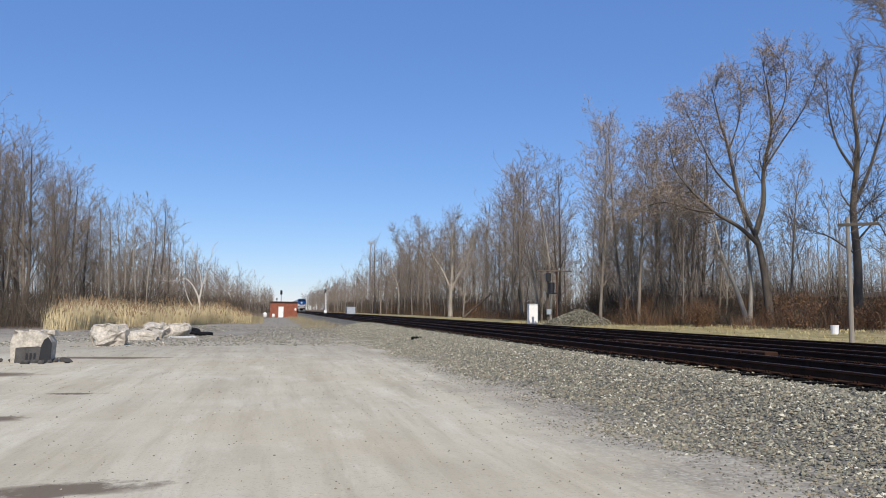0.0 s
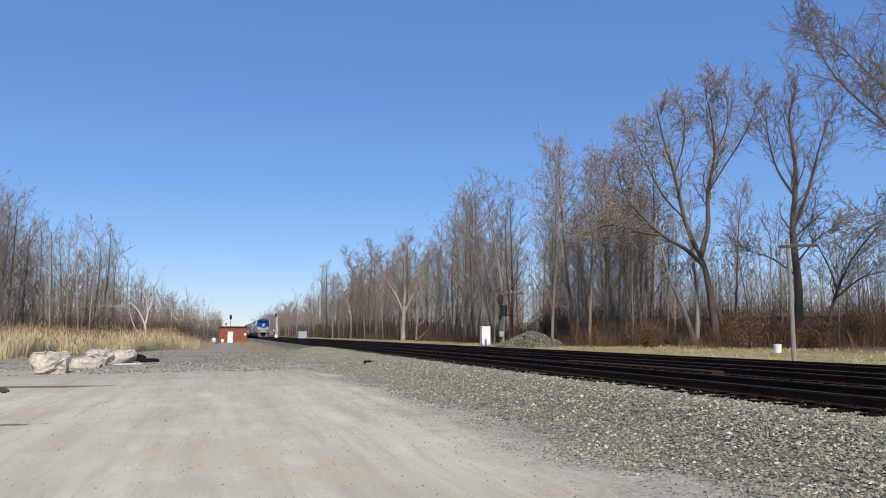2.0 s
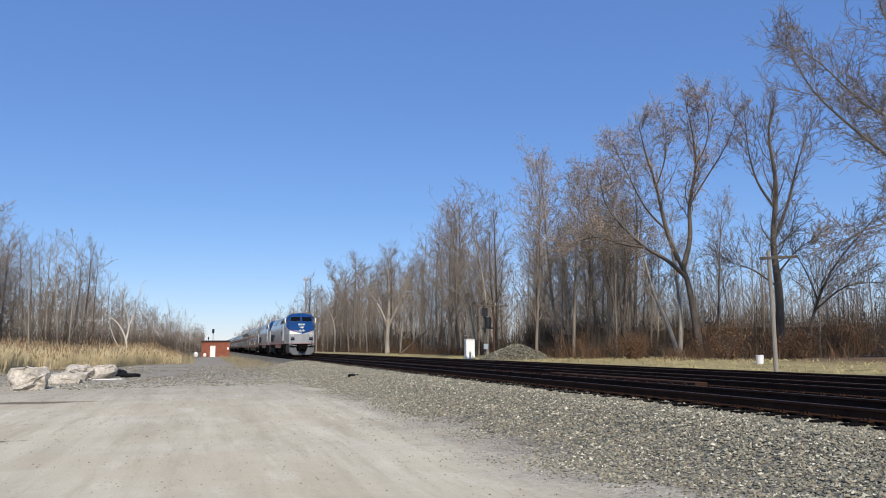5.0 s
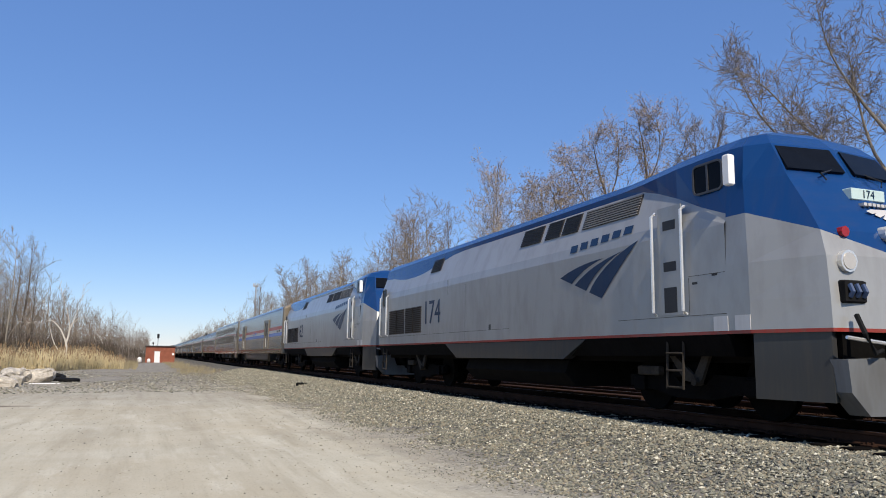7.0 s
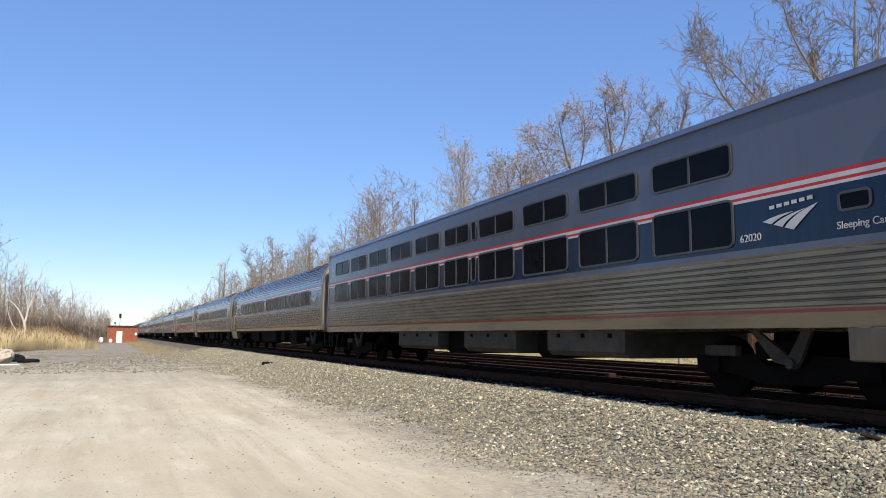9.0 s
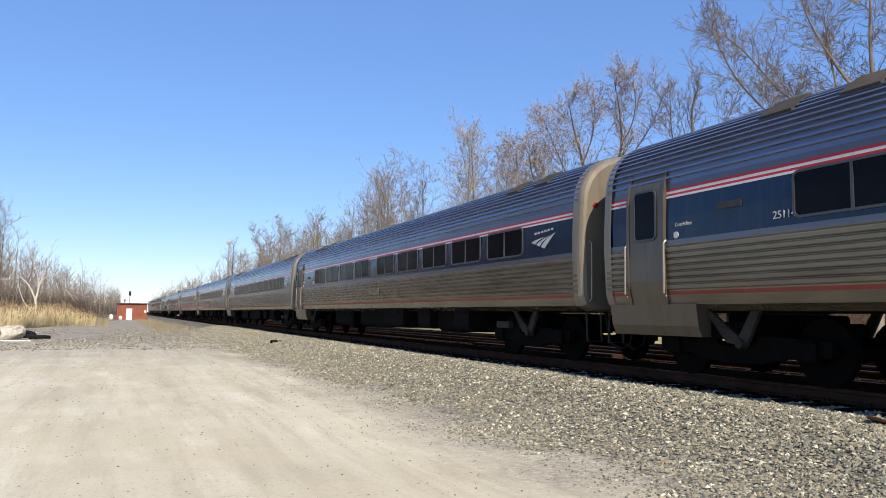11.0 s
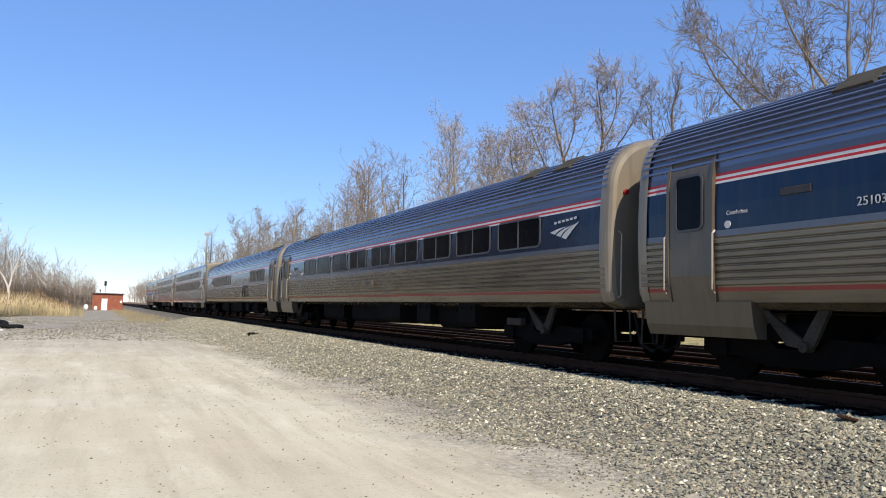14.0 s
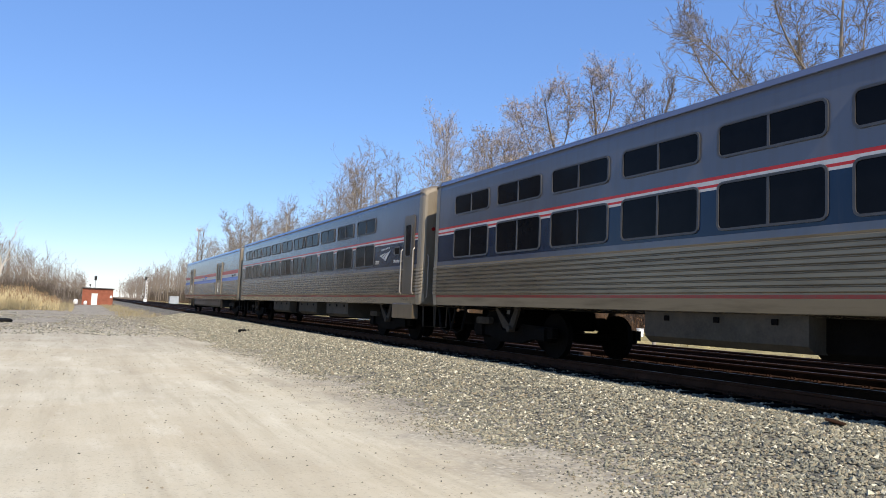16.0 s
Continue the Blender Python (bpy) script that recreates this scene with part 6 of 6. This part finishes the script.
def build_grasses():
    rng = random.Random(21)
    # the reed bed: its near edge runs from the rocks towards the hut
    spots = []
    while len(spots) < 21000:
        u = rng.random()
        azm = -15.5 + 14.0 * u
        if azm < -12.5 and rng.random() > ease(azm, -15.5, -12.5):
            continue
        near = 56 + 12 * ease(azm, -14, -8) + 20 * ease(azm, -8, -1.4)
        d = near + 15 * rng.random() ** 1.6
        x, y = place_polar(azm, d)
        if noise.noise((x * 0.15, y * 0.15, 3)) < -0.38:
            continue
        full = 1.0 if azm < -4 else 1.0 - 0.45 * ease(azm, -4, -1.4)
        spots.append((x, y, full * rng.uniform(1.0, 2.2) * (0.8 + 0.35 * rng.random()) * (0.95 + 0.35 * noise.noise((x * 0.35, y * 0.35, 12))), rng.uniform(0.006, 0.015), 0.15))
    blades("reed_bed", spots, M["reed"], "dense bed of dry golden reeds with brown plumes", "reeds", M["reed_head"])
    # straw on the verge beyond the tracks
    spots = []
    for _ in range(15000):
        x = rng.uniform(20.5, 40)
        y = rng.uniform(16, 130)
        if noise.noise((x * 0.2, y * 0.1, 6)) < -0.25:
            continue
        spots.append((x, y, rng.uniform(0.04, 0.2), rng.uniform(0.01, 0.03), 1.3))
    blades("verge_grass", spots, M["straw"], "flattened yellow straw grass beyond the tracks", "grass")
    # dry weeds along the ballast's foot and near the hut
    spots = []
    for _ in range(2600):
        y = rng.uniform(60, 160)
        x = rng.uniform(2.6, 6.0)
        if noise.noise((x * 0.4, y * 0.12, 8)) > 0.0:
            spots.append((x, y, rng.uniform(0.1, 0.45), rng.uniform(0.01, 0.025), 0.4))
    for _ in range(2500):
        azm, d = rng.uniform(-4.5, -0.6), rng.uniform(82, 135)
        x, y = place_polar(azm, d)
        spots.append((x, y, rng.uniform(0.2, 0.9), rng.uniform(0.012, 0.03), 0.35))
    blades("dry_weeds", spots, M["weed"], "tufts of dry weeds at the foot of the ballast", "weeds")
    # russet brush and grey stems before the wood
    spots = []
    for _ in range(24000):
        azm = rng.uniform(4, 62)
        edge = 33 if azm < 28 else 33 + 10 * ease(azm, 28, 34)
        d = (edge / math.sin(radians(azm))) if azm < 34 else rng.uniform(58, 76)
        d = min(d, 300) + rng.uniform(-1, 9)
        x, y = place_polar(azm, d)
        if noise.noise((x * 0.12, y * 0.12, 5)) < -0.3:
            continue
        spots.append((x, y, rng.uniform(0.6, 2.3) * (0.6 + 0.9 * noise.noise((x * 0.22, y * 0.22, 2)) + 0.1), rng.uniform(0.008, 0.02), 0.42))
    half = len(spots) * 2 // 3
    blades("brush", spots[:half], M["brush"], "tangle of russet dead brush before the wood", "brush")
    blades("undergrowth", spots[half:], M["brush_grey"], "grey brown stems of low undergrowth", "undergrowth")
    spots = []
    for _ in range(14000):
        azm = -24 + 22 * rng.random()
        d = 74 + 30 * rng.random() + max(0, azm + 8) * 6
        if azm < -12.5:
            d -= 14 * rng.random()
        x, y = place_polar(azm, d)
        spots.append((x, y, rng.uniform(0.8, 4.5), rng.uniform(0.01, 0.022), 0.18))
    blades("thicket", spots, M["brush_grey"], "grey thicket of bare stems behind the reeds", "thicket")


    spots = []
    for _ in range(44000):
        azm = rng.uniform(3.5, 33) if rng.random() < 0.55 else rng.uniform(33, 62)
        if azm < 33:
            x = 36.5 + 22 * rng.random() ** 1.3
            y = x / math.tan(radians(azm))
            if y > 330:
                continue
        else:
            x, y = place_polar(azm, rng.uniform(80, 140))
        spots.append((x, y, rng.uniform(1.0, 5.0) * (1.0 if azm < 33 else 0.9) * (0.8 + 0.7 * noise.noise((x * 0.2, y * 0.2, 1))), rng.uniform(0.01, 0.02), 0.24))
    for _ in range(20000):
        x, y = place_polar(rng.uniform(24, 62), rng.uniform(84, 135))
        spots.append((x, y, rng.uniform(2.0, 7.5) * (0.8 + 0.7 * noise.noise((x * 0.15, y * 0.15, 7))), rng.uniform(0.012, 0.028), 0.2))
    for _ in range(14000):
        y = rng.uniform(140, 520)
        x = rng.uniform(33, 60)
        spots.append((x, y, rng.uniform(2.0, 8.0), rng.uniform(0.02, 0.045), 0.12))
    for _ in range(9000):
        y = rng.uniform(110, 420)
        x = -13 + (0.055 * min(y - 150, 230) if y > 150 else -(150 - y) * 0.12) - 26 * rng.random()
        spots.append((x, y, rng.uniform(1.5, 6.0), rng.uniform(0.015, 0.04), 0.14))
    blades("woodland_floor_stems", spots, M["brush_grey"], "dense grey brown stems under the wood", "undergrowth")


build_grasses()


# ---- things of the line and the lot ----
def brick_hut():
    x0, x1, y0, y1, hgt = -0.35, 4.75, 150.0, 156.0, 3.0
    t = thing("signal_hut", pose(0, 0, -0.05), "small flat-roofed red brick railway hut with a white door", "hut")
    b = Build()
    b.box(x0, x1, y0, y1, 0, hgt)
    wall = b.make("wall", [M["brick"]], t)
    rows, k = 40, 0
    for r in range(rows):
        c = Build()
        z = 0.02 + r * hgt / rows
        c.box(x0 - 0.012, x1 + 0.012, y0 - 0.012, y1 + 0.012, z + 0.008, z + hgt / rows - 0.012)
        c.make("brick_course", [M["brick"]], wall)
    b = Build()
    b.box(x0 - 0.2, x1 + 0.2, y0 - 0.25, y1 + 0.2, hgt, hgt + 0.18, 0, 0.03)
    b.make("roof", [M["dirty_concrete"]], t)
    b = Build()
    b.box(1.18, 2.15, y0 - 0.06, y0 - 0.014, 0.05, 2.1, 0, 0.01)
    door = b.make("door", [M["white_paint"]], t)
    b = Build()
    b.box(1.1, 2.23, y0 - 0.08, y0 - 0.015, 2.1, 2.2)
    b.make("lintel", [M["concrete"]], t)
    b = Build()
    b.tube([(2.05, y0 - 0.08, 1.0), (2.05, y0 - 0.12, 1.05)], 0.03, 6)
    b.make("door_handle", [M["black"]], door)
    b = Build()
    b.prism([(4.45 + 0.2 * math.cos(a * 0.524), 1.65 + 0.26 * math.sin(a * 0.524)) for a in range(12)], "y", y0 - 0.12, y0 - 0.014)
    b.make("vent_cover", [M["white_paint"]], t)
    b = Build()
    b.tube([(0.85, 152, hgt + 0.1), (0.85, 152, hgt + 0.85)], 0.06, 6)
    b.box(0.72, 0.98, 151.9, 152.1, hgt + 0.5, hgt + 0.85)
    b.make("chimney_vent", [M["black"]], t)
    for dx, dy, s, nm, lab in ((-1.35, 148.6, 0.75, "white_drum", "white plastic drum lying by the hut"), (0.25, 149.2, 0.55, "white_sack", "white sack against the hut wall")):
        q = thing(nm, ground_at(dx, dy), lab, "drum" if "drum" in nm else "sack")
        b = Build()
        ring = lambda r, z: [(r * math.cos(a * 0.628), r * 0.8 * math.sin(a * 0.628), z) for a in range(10)]
        prof = [(0.3, 0), (0.48, 0.12), (0.5, 0.5), (0.42, 0.8), (0.2, 1.0), (0.02, 1.02)]
        v, f = [], []
        for r, z in prof:
            v += [(px * s * 1.1, py * s * 1.1, z * s * 1.3) for px, py, _ in ring(r, z)]
        for a in range(len(prof) - 1):
            f += [(a * 10 + j, a * 10 + (j + 1) % 10, (a + 1) * 10 + (j + 1) % 10, (a + 1) * 10 + j) for j in range(10)]
        b.add(v, f)
        b.make("body", [M["white_paint"]], q, smooth=True)


brick_hut()


def signal_mast(x, y, tall, heads, label, base_box=True, ladder=True):
    t = thing("signal_mast", ground_at(x, y), label, "signal", "railway signals")
    b = Build()
    b.tube([(0, 0, -0.2), (0, 0, tall)], 0.09, 8)
    b.make("post", [M["galv"]], t)
    for z in heads:
        b = Build()
        b.box(-0.28, 0.28, -0.12, 0.1, z - 0.55, z + 0.55, 0, 0.06)
        h = b.make("signal_head", [M["black"]], t)
        for k in (-0.32, 0, 0.32):
            v = Build()
            v.prism([(0.11 * math.cos(a * 0.785), z + k + 0.11 * math.sin(a * 0.785)) for a in range(8)], "y", -0.3, -0.12)
            v.make("hood", [M["black"]], h)
    if ladder:
        b = Build()
        for s in (-0.2, 0.2):
            b.box(0.35 + s - 0.05, 0.35 + s + 0.05, -0.05, 0.05, 0, tall - 0.5)
        for k in range(int(tall / 0.9)):
            b.box(0.12, 0.6, -0.05, 0.05, 0.3 + k * 0.9, 0.45 + k * 0.9)
        b.make("ladder", [M["white_paint"]], t)
    if base_box:
        b = Build()
        b.box(-0.3, 0.5, -0.3, 0.3, -0.1, 1.0, 0, 0.03)
        b.make("relay_box", [M["white_paint"]], t)
    return t


signal_mast(16.0, 235.0, 7.6, (6.9,), "tall railway signal mast with white ladder and black head")
signal_mast(2.2, 200.0, 6.6, (6.0,), "black signal head on a post behind the brick hut", False, False)


def cell_tower():
    x, y = place_polar(7.25, 420)
    t = thing("cell_tower", ground_at(x, y), "tall grey cell tower with antenna ring above the wood", "tower")
    b = Build()
    b.tube([(0, 0, 0), (0, 0, 39)], 0.65, 8, r1=0.42)
    b.make("mast", [M["galv"]], t)
    for k in range(6):
        a = k * 1.047
        b = Build()
        b.box(1.5 * math.cos(a) - 0.17, 1.5 * math.cos(a) + 0.17, 1.5 * math.sin(a) - 0.15, 1.5 * math.sin(a) + 0.15, 37.7, 39.7, 0, 0.05)
        b.tube([(0, 0, 38.4), (1.5 * math.cos(a), 1.5 * math.sin(a), 38.4)], 0.12, 5)
        b.make("antenna_panel", [M["galv"]], t)


cell_tower()


def utility_pole():
    x, y = place_polar(41.55, 40.5)
    t = thing("utility_pole", ground_at(x, y), "short grey weathered utility pole with a crossarm", "pole")
    b = Build()
    b.tube([(0, 0, -0.4), (0.02, 0, 3), (-0.03, 0, 6.15)], 0.12, 10, r1=0.09)
    b.make("post", [M["pole_wood"]], t)
    b = Build()
    b.box(-0.45, 1.3, -0.14, -0.04, 5.72, 5.86, 0, 0.01)
    arm = b.make("crossarm", [M["bark_dark"]], t)
    arm.matrix_basis = pose(0, 0, 0, 0, 0, -40)
    b = Build()
    b.tube([(0.1, -0.1, 5.4), (0.7, -0.1, 5.74)], 0.03, 5)
    br = b.make("brace", [M["bark_dark"]], t)
    br.matrix_basis = pose(0, 0, 0, 0, 0, -40)
    # the bucket in the straw
    x, y = place_polar(40.55, 50)
    k = thing("bucket", ground_at(x, y), "white plastic bucket standing in yellow straw", "bucket")
    n = 14
    prof = [(0.0, 0.02), (0.20, 0.0), (0.235, 0.5), (0.255, 0.5), (0.255, 0.54), (0.22, 0.54), (0.20, 0.06), (0.0, 0.06)]
    v = [(r * math.cos(2 * math.pi * j / n), r * math.sin(2 * math.pi * j / n), z) for r, z in prof for j in range(n)]
    f = [(a * n + j, a * n + (j + 1) % n, (a + 1) * n + (j + 1) % n, (a + 1) * n + j) for a in range(len(prof) - 1) for j in range(n)]
    mesh_ob("body", v, f, M["white_paint"], k, smooth=False)


utility_pole()


def trackside():
    # white relay case, pole with equipment, gravel heap
    x, y = place_polar(19.72, 84)
    t = thing("relay_case", ground_at(x, y), "plain white metal relay case beyond the tracks", "cabinet")
    b = Build()
    b.box(-0.5, 0.5, -0.35, 0.35, -0.1, 2.15, 0, 0.04)
    b.make("case", [M["white_paint"]], t)
    b = Build()
    b.box(-0.56, 0.56, -0.41, 0.41, 2.15, 2.22, 0, 0.02)
    b.make("cap", [M["white_paint"]], t)
    x, y = place_polar(20.9, 78)
    t = thing("signal_power_pole", ground_at(x, y), "dark wooden pole with transformer, insulators and boxes", "pole")
    b = Build()
    b.tube([(0, 0, -0.3), (0, 0, 6.3)], 0.16, 8, r1=0.12)
    b.make("post", [M["bark_dark"]], t)
    b = Build()
    b.box(-1.3, 2.6, -0.18, -0.06, 5.65, 5.8, 0, 0.01)
    arm = b.make("crossarm", [M["bark_dark"]], t)
    for k, xx in enumerate((-1.1, -0.4, 0.3, 1.2, 1.7, 2.3)):
        b = Build()
        b.tube([(xx, -0.12, 5.8), (xx, -0.12, 6.02)], 0.07, 8, r1=0.05)
        b.make("insulator", [M["galv"] if k in (3, 4) else M["black"]], arm)
    b = Build()
    b.box(-0.3, 0.85, -0.55, -0.1, 3.3, 3.45, 0, 0.01)
    b.make("platform", [M["black"]], t)
    b = Build()
    b.prism([(0.25 + 0.33 * math.cos(a * 0.524), -0.35 + 0.3 * math.sin(a * 0.524)) for a in range(12)], "z", 3.45, 4.5)
    b.make("transformer", [M["black"]], t)
    b = Build()
    b.box(-0.3, 0.2, -0.42, -0.14, 4.6, 5.5, 0, 0.03)
    b.make("switch_box", [M["black"]], t)
    b = Build()
    b.box(-0.25, 0.2, -0.4, -0.14, 1.2, 1.75, 0, 0.02)
    b.make("meter_box", [M["galv"]], t)
    b = Build()
    b.tube([(1.05, 0.1, -0.2), (1.05, 0.1, 5.9)], 0.08, 6)
    b.make("steel_post", [M["rust_pole"]], t)
    # heap
    x, y = place_polar(23.3, 76)
    rng = np.random.default_rng(5)
    spots = []
    for _ in range(5200):
        u, w = rng.normal(0, 1.55), rng.normal(0, 1.3)
        z = max(0.0, 1.75 - 0.62 * math.hypot(u * 0.72, w))
        spots.append((x + u * 1.1, y + w, height(x, y) + z * rng.uniform(0.4, 1.0), rng.uniform(0.05, 0.11)))
    hb = stone_field("gravel_heap", spots, "heap of grey crushed stone beyond the tracks", "gravel heap")
    # grey sheet metal shelter
    x, y = place_polar(5.85, 175)
    t = thing("equipment_shelter", ground_at(x, y), "small galvanised equipment shelter beside the far track", "shelter")
    b = Build()
    b.box(-0.95, 0.95, -0.8, 0.8, 0, 1.75, 0, 0.04)
    b.make("case", [M["galv"]], t)
    b = Build()
    b.box(-1.02, 1.02, -0.88, 0.88, 1.75, 1.85, 0, 0.03)
    b.make("roof", [M["galv"]], t)
    b = Build()
    b.box(-0.45, 0.45, -0.83, -0.79, 0.1, 1.65, 0, 0.01)
    b.make("door", [M["galv"]], t)
    # dark abandoned building behind the brush
    x, y = place_polar(39.3, 92)
    t = thing("shed", ground_at(x, y, turn=-38), "long low dark derelict shed behind the brush", "shed")
    b = Build()
    b.box(-6, 9, 0, 6, 0, 2.5)
    b.make("wall", [M["dirty_concrete"]], t)
    b = Build()
    b.prism([(-0.4, 2.45), (3, 3.0), (6.4, 2.45), (6.4, 2.58), (3, 3.13), (-0.4, 2.58)], "x", -6.3, 9.3)
    b.make("roof", [M["bark_dark"]], t)


trackside()


def lump(rng, sx, sy, sz, flat=0.0):
    """A broken stone: the hull of scattered corners, chipped along its edges."""
    bm = bmesh.new()
    for _ in range(22):
        p = Vector((rng.uniform(-1, 1), rng.uniform(-1, 1), rng.uniform(-1, 1)))
        k = max(abs(p.x), abs(p.y), abs(p.z))
        p = p / k * rng.uniform(0.40, 0.52)
        bm.verts.new((p.x * sx, p.y * sy, (p.z + 0.45) * sz * 1.08))
    bmesh.ops.convex_hull(bm, input=bm.verts[:])
    bmesh.ops.delete(bm, geom=[v for v in bm.verts if not v.link_faces], context="VERTS")
    bmesh.ops.subdivide_edges(bm, edges=bm.edges[:], cuts=3, use_grid_fill=True)
    bmesh.ops.triangulate(bm, faces=bm.faces[:])
    off = rng.uniform(0, 50)
    for v in bm.verts:
        c = v.co
        size = min(sx, sz * 1.5)
        v.co = c + noise.noise_vector((c.x * 3.0 + off, c.y * 3.0, c.z * 3.0)) * 0.13 * size + noise.noise_vector((c.x * 9 + off, c.y * 9, c.z * 9)) * 0.05 * size
    bm.verts.index_update()
    vs = [tuple(v.co) for v in bm.verts]
    fs = [tuple(q.index for q in f.verts) for f in bm.faces]
    bm.free()
    return vs, fs


def lot_things():
    rng = random.Random(4)
    # broken concrete boulders on the lot's edge
    for azm, d, sx, sy, sz, turn, lab in ((-11.1, 35.2, 1.45, 1.1, 0.95, 20, "pale broken concrete boulder with rough faces"), (-8.75, 40.5, 1.5, 1.0, 0.5, -15, "low pale concrete slab lump"), (-8.2, 46.0, 1.7, 1.1, 0.85, 40, "pale jagged concrete boulder"), (-6.95, 46.5, 1.9, 1.2, 0.8, 8, "long cracked pale concrete boulder"), (-7.9, 42.5, 0.8, 0.7, 0.5, 70, "small broken concrete lump")):
        x, y = place_polar(azm, d)
        v, f = lump(rng, sx, sy, sz)
        o = mesh_ob("boulder", v, f, M["concrete"], at=pose(x, y, height(x, y) - 0.08, 0, 0, turn))
        tagged(o, lab, "boulder", "boulders along the lot")
    # the cast concrete block with an arched top
    x, y = place_polar(-15.7, 24.6)
    t = thing("concrete_block", ground_at(x, y, turn=4), "weathered white cast concrete block with stained front and dark right side", "block")
    t.scale = (0.83, 0.83, 0.94)
    b = Build()
    pts = [(-0.62, -0.02), (0.58, -0.02), (0.62, 0.62), (0.5, 0.82), (0.2, 0.92), (-0.3, 0.93), (-0.58, 0.86), (-0.66, 0.6)]
    b.prism(pts, "y", -0.4, 0.45)
    b.make("casting", [M["concrete"]], t)
    b = Build()
    b.prism([(-0.5, 0.0), (0.52, 0.0), (0.54, 0.42), (0.2, 0.50), (-0.48, 0.46)], "y", -0.43, -0.40)
    b.make("stained_face", [M["dirty_concrete"]], t)
    # dark panel on the right third paints that side's shade onto the casting
    b = Build()
    b.prism([(0.24, 0.0), (0.60, 0.0), (0.63, 0.6), (0.5, 0.78), (0.38, 0.70), (0.30, 0.52)], "y", -0.44, -0.40)
    b.make("shaded_face", [M["black"]], t)
    for k in range(5):
        v, f = lump(rng, 0.32, 0.34, 0.16)
        mesh_ob("broken_edge", v, f, M["concrete"], t, at=pose(-0.5 + k * 0.26, 0.1 + 0.1 * (k % 2), 0.82, 0, 0, k * 40))
    for k in range(3):
        b = Build()
        b.box(-0.16 + k * 0.12, -0.10 + k * 0.12, -0.45, -0.43, 0.02, 0.3)
        b.make("slot", [M["black"]], t)
    for k in range(14):
        u = rng.uniform(-0.8, 0.8)
        v, f = lump(rng, 0.2, 0.16, 0.13)
        o = mesh_ob("rubble", v, f, M["dirty_concrete"], at=pose(x + u * 1.3, y + rng.uniform(-0.9, 0.3), height(x, y) - 0.02, 0, 0, rng.uniform(0, 360)))
        tagged(o, "small lump of concrete rubble on the dirt", "rubble", "rubble round the block")
    # tyres
    for azm, d, lab, z, tilt in ((-5.7, 49.5, "black worn tyre half hidden beside the boulders", 0.02, 14), (-4.85, 47.2, "black tyre lying flat on the gravel", 0.11, 0)):
        x, y = place_polar(azm, d)
        n, m = 24, 8
        v = [((0.33 + 0.13 * math.cos(b * 6.283 / m)) * math.cos(a * 6.283 / n) * 1.25, (0.33 + 0.13 * math.cos(b * 6.283 / m)) * math.sin(a * 6.283 / n) * 1.25, 0.12 * math.sin(b * 6.283 / m)) for a in range(n) for b in range(m)]
        f = [(a * m + b, ((a + 1) % n) * m + b, ((a + 1) % n) * m + (b + 1) % m, a * m + (b + 1) % m) for a in range(n) for b in range(m)]
        o = mesh_ob("tyre", v, f, M["rubber"], smooth=True, at=pose(x, y, height(x, y) + z + (0.2 if tilt else 0), tilt, 0, 20))
        tagged(o, lab, "tyre", "tyres")
    x, y = place_polar(-6.3, 43.5)
    b = Build()
    b.box(-0.7, 0.7, -0.12, 0.12, 0.0, 0.05, 0, 0.01)
    o = b.make("plank", [M["white_paint"]])
    o.matrix_basis = ground_at(x, y, turn=10)
    tagged(o, "pale weathered plank lying on the gravel", "plank")
    x, y = place_polar(-8.0, 43.8)
    v, f = lump(rng, 0.5, 0.4, 0.4)
    o = mesh_ob("plastic_sheet", v, f, M["tarp"], at=pose(x, y, height(x, y) - 0.05, 0, 0, 30))
    tagged(o, "crumpled blue plastic sheet among the boulders", "sheet")
    # black scrap on the ballast and a rusty iron by the rail
    x, y = 6.3, 33.5
    for k in range(3):
        v, f = lump(rng, 0.22, 0.16, 0.16)
        o = mesh_ob("scrap", v, f, M["rubber"], at=pose(x + k * 0.2, y + 0.1 * k, height(x, y), 0, 0, k * 50))
        tagged(o, "scrap of black rubber on the ballast", "scrap")
    b = Build()
    b.box(-0.12, 0.12, -0.1, 0.1, 0, 0.03, 0, 0.008)
    o = b.make("tie_plate", [M["plate_iron"]])
    o.matrix_basis = pose(7.75, 5.75, height(7.75, 5.75) + 0.03, 12, 5, 30)
    tagged(o, "loose rusty tie plate on the ballast", "iron plate")


lot_things()


def motions():
    for car, behind in CARS:
        walk(car, [(t, pose(TRACK_A, NOSE - SPEED * t + behind, RAIL)) for t in range(0, 17)])


motions()
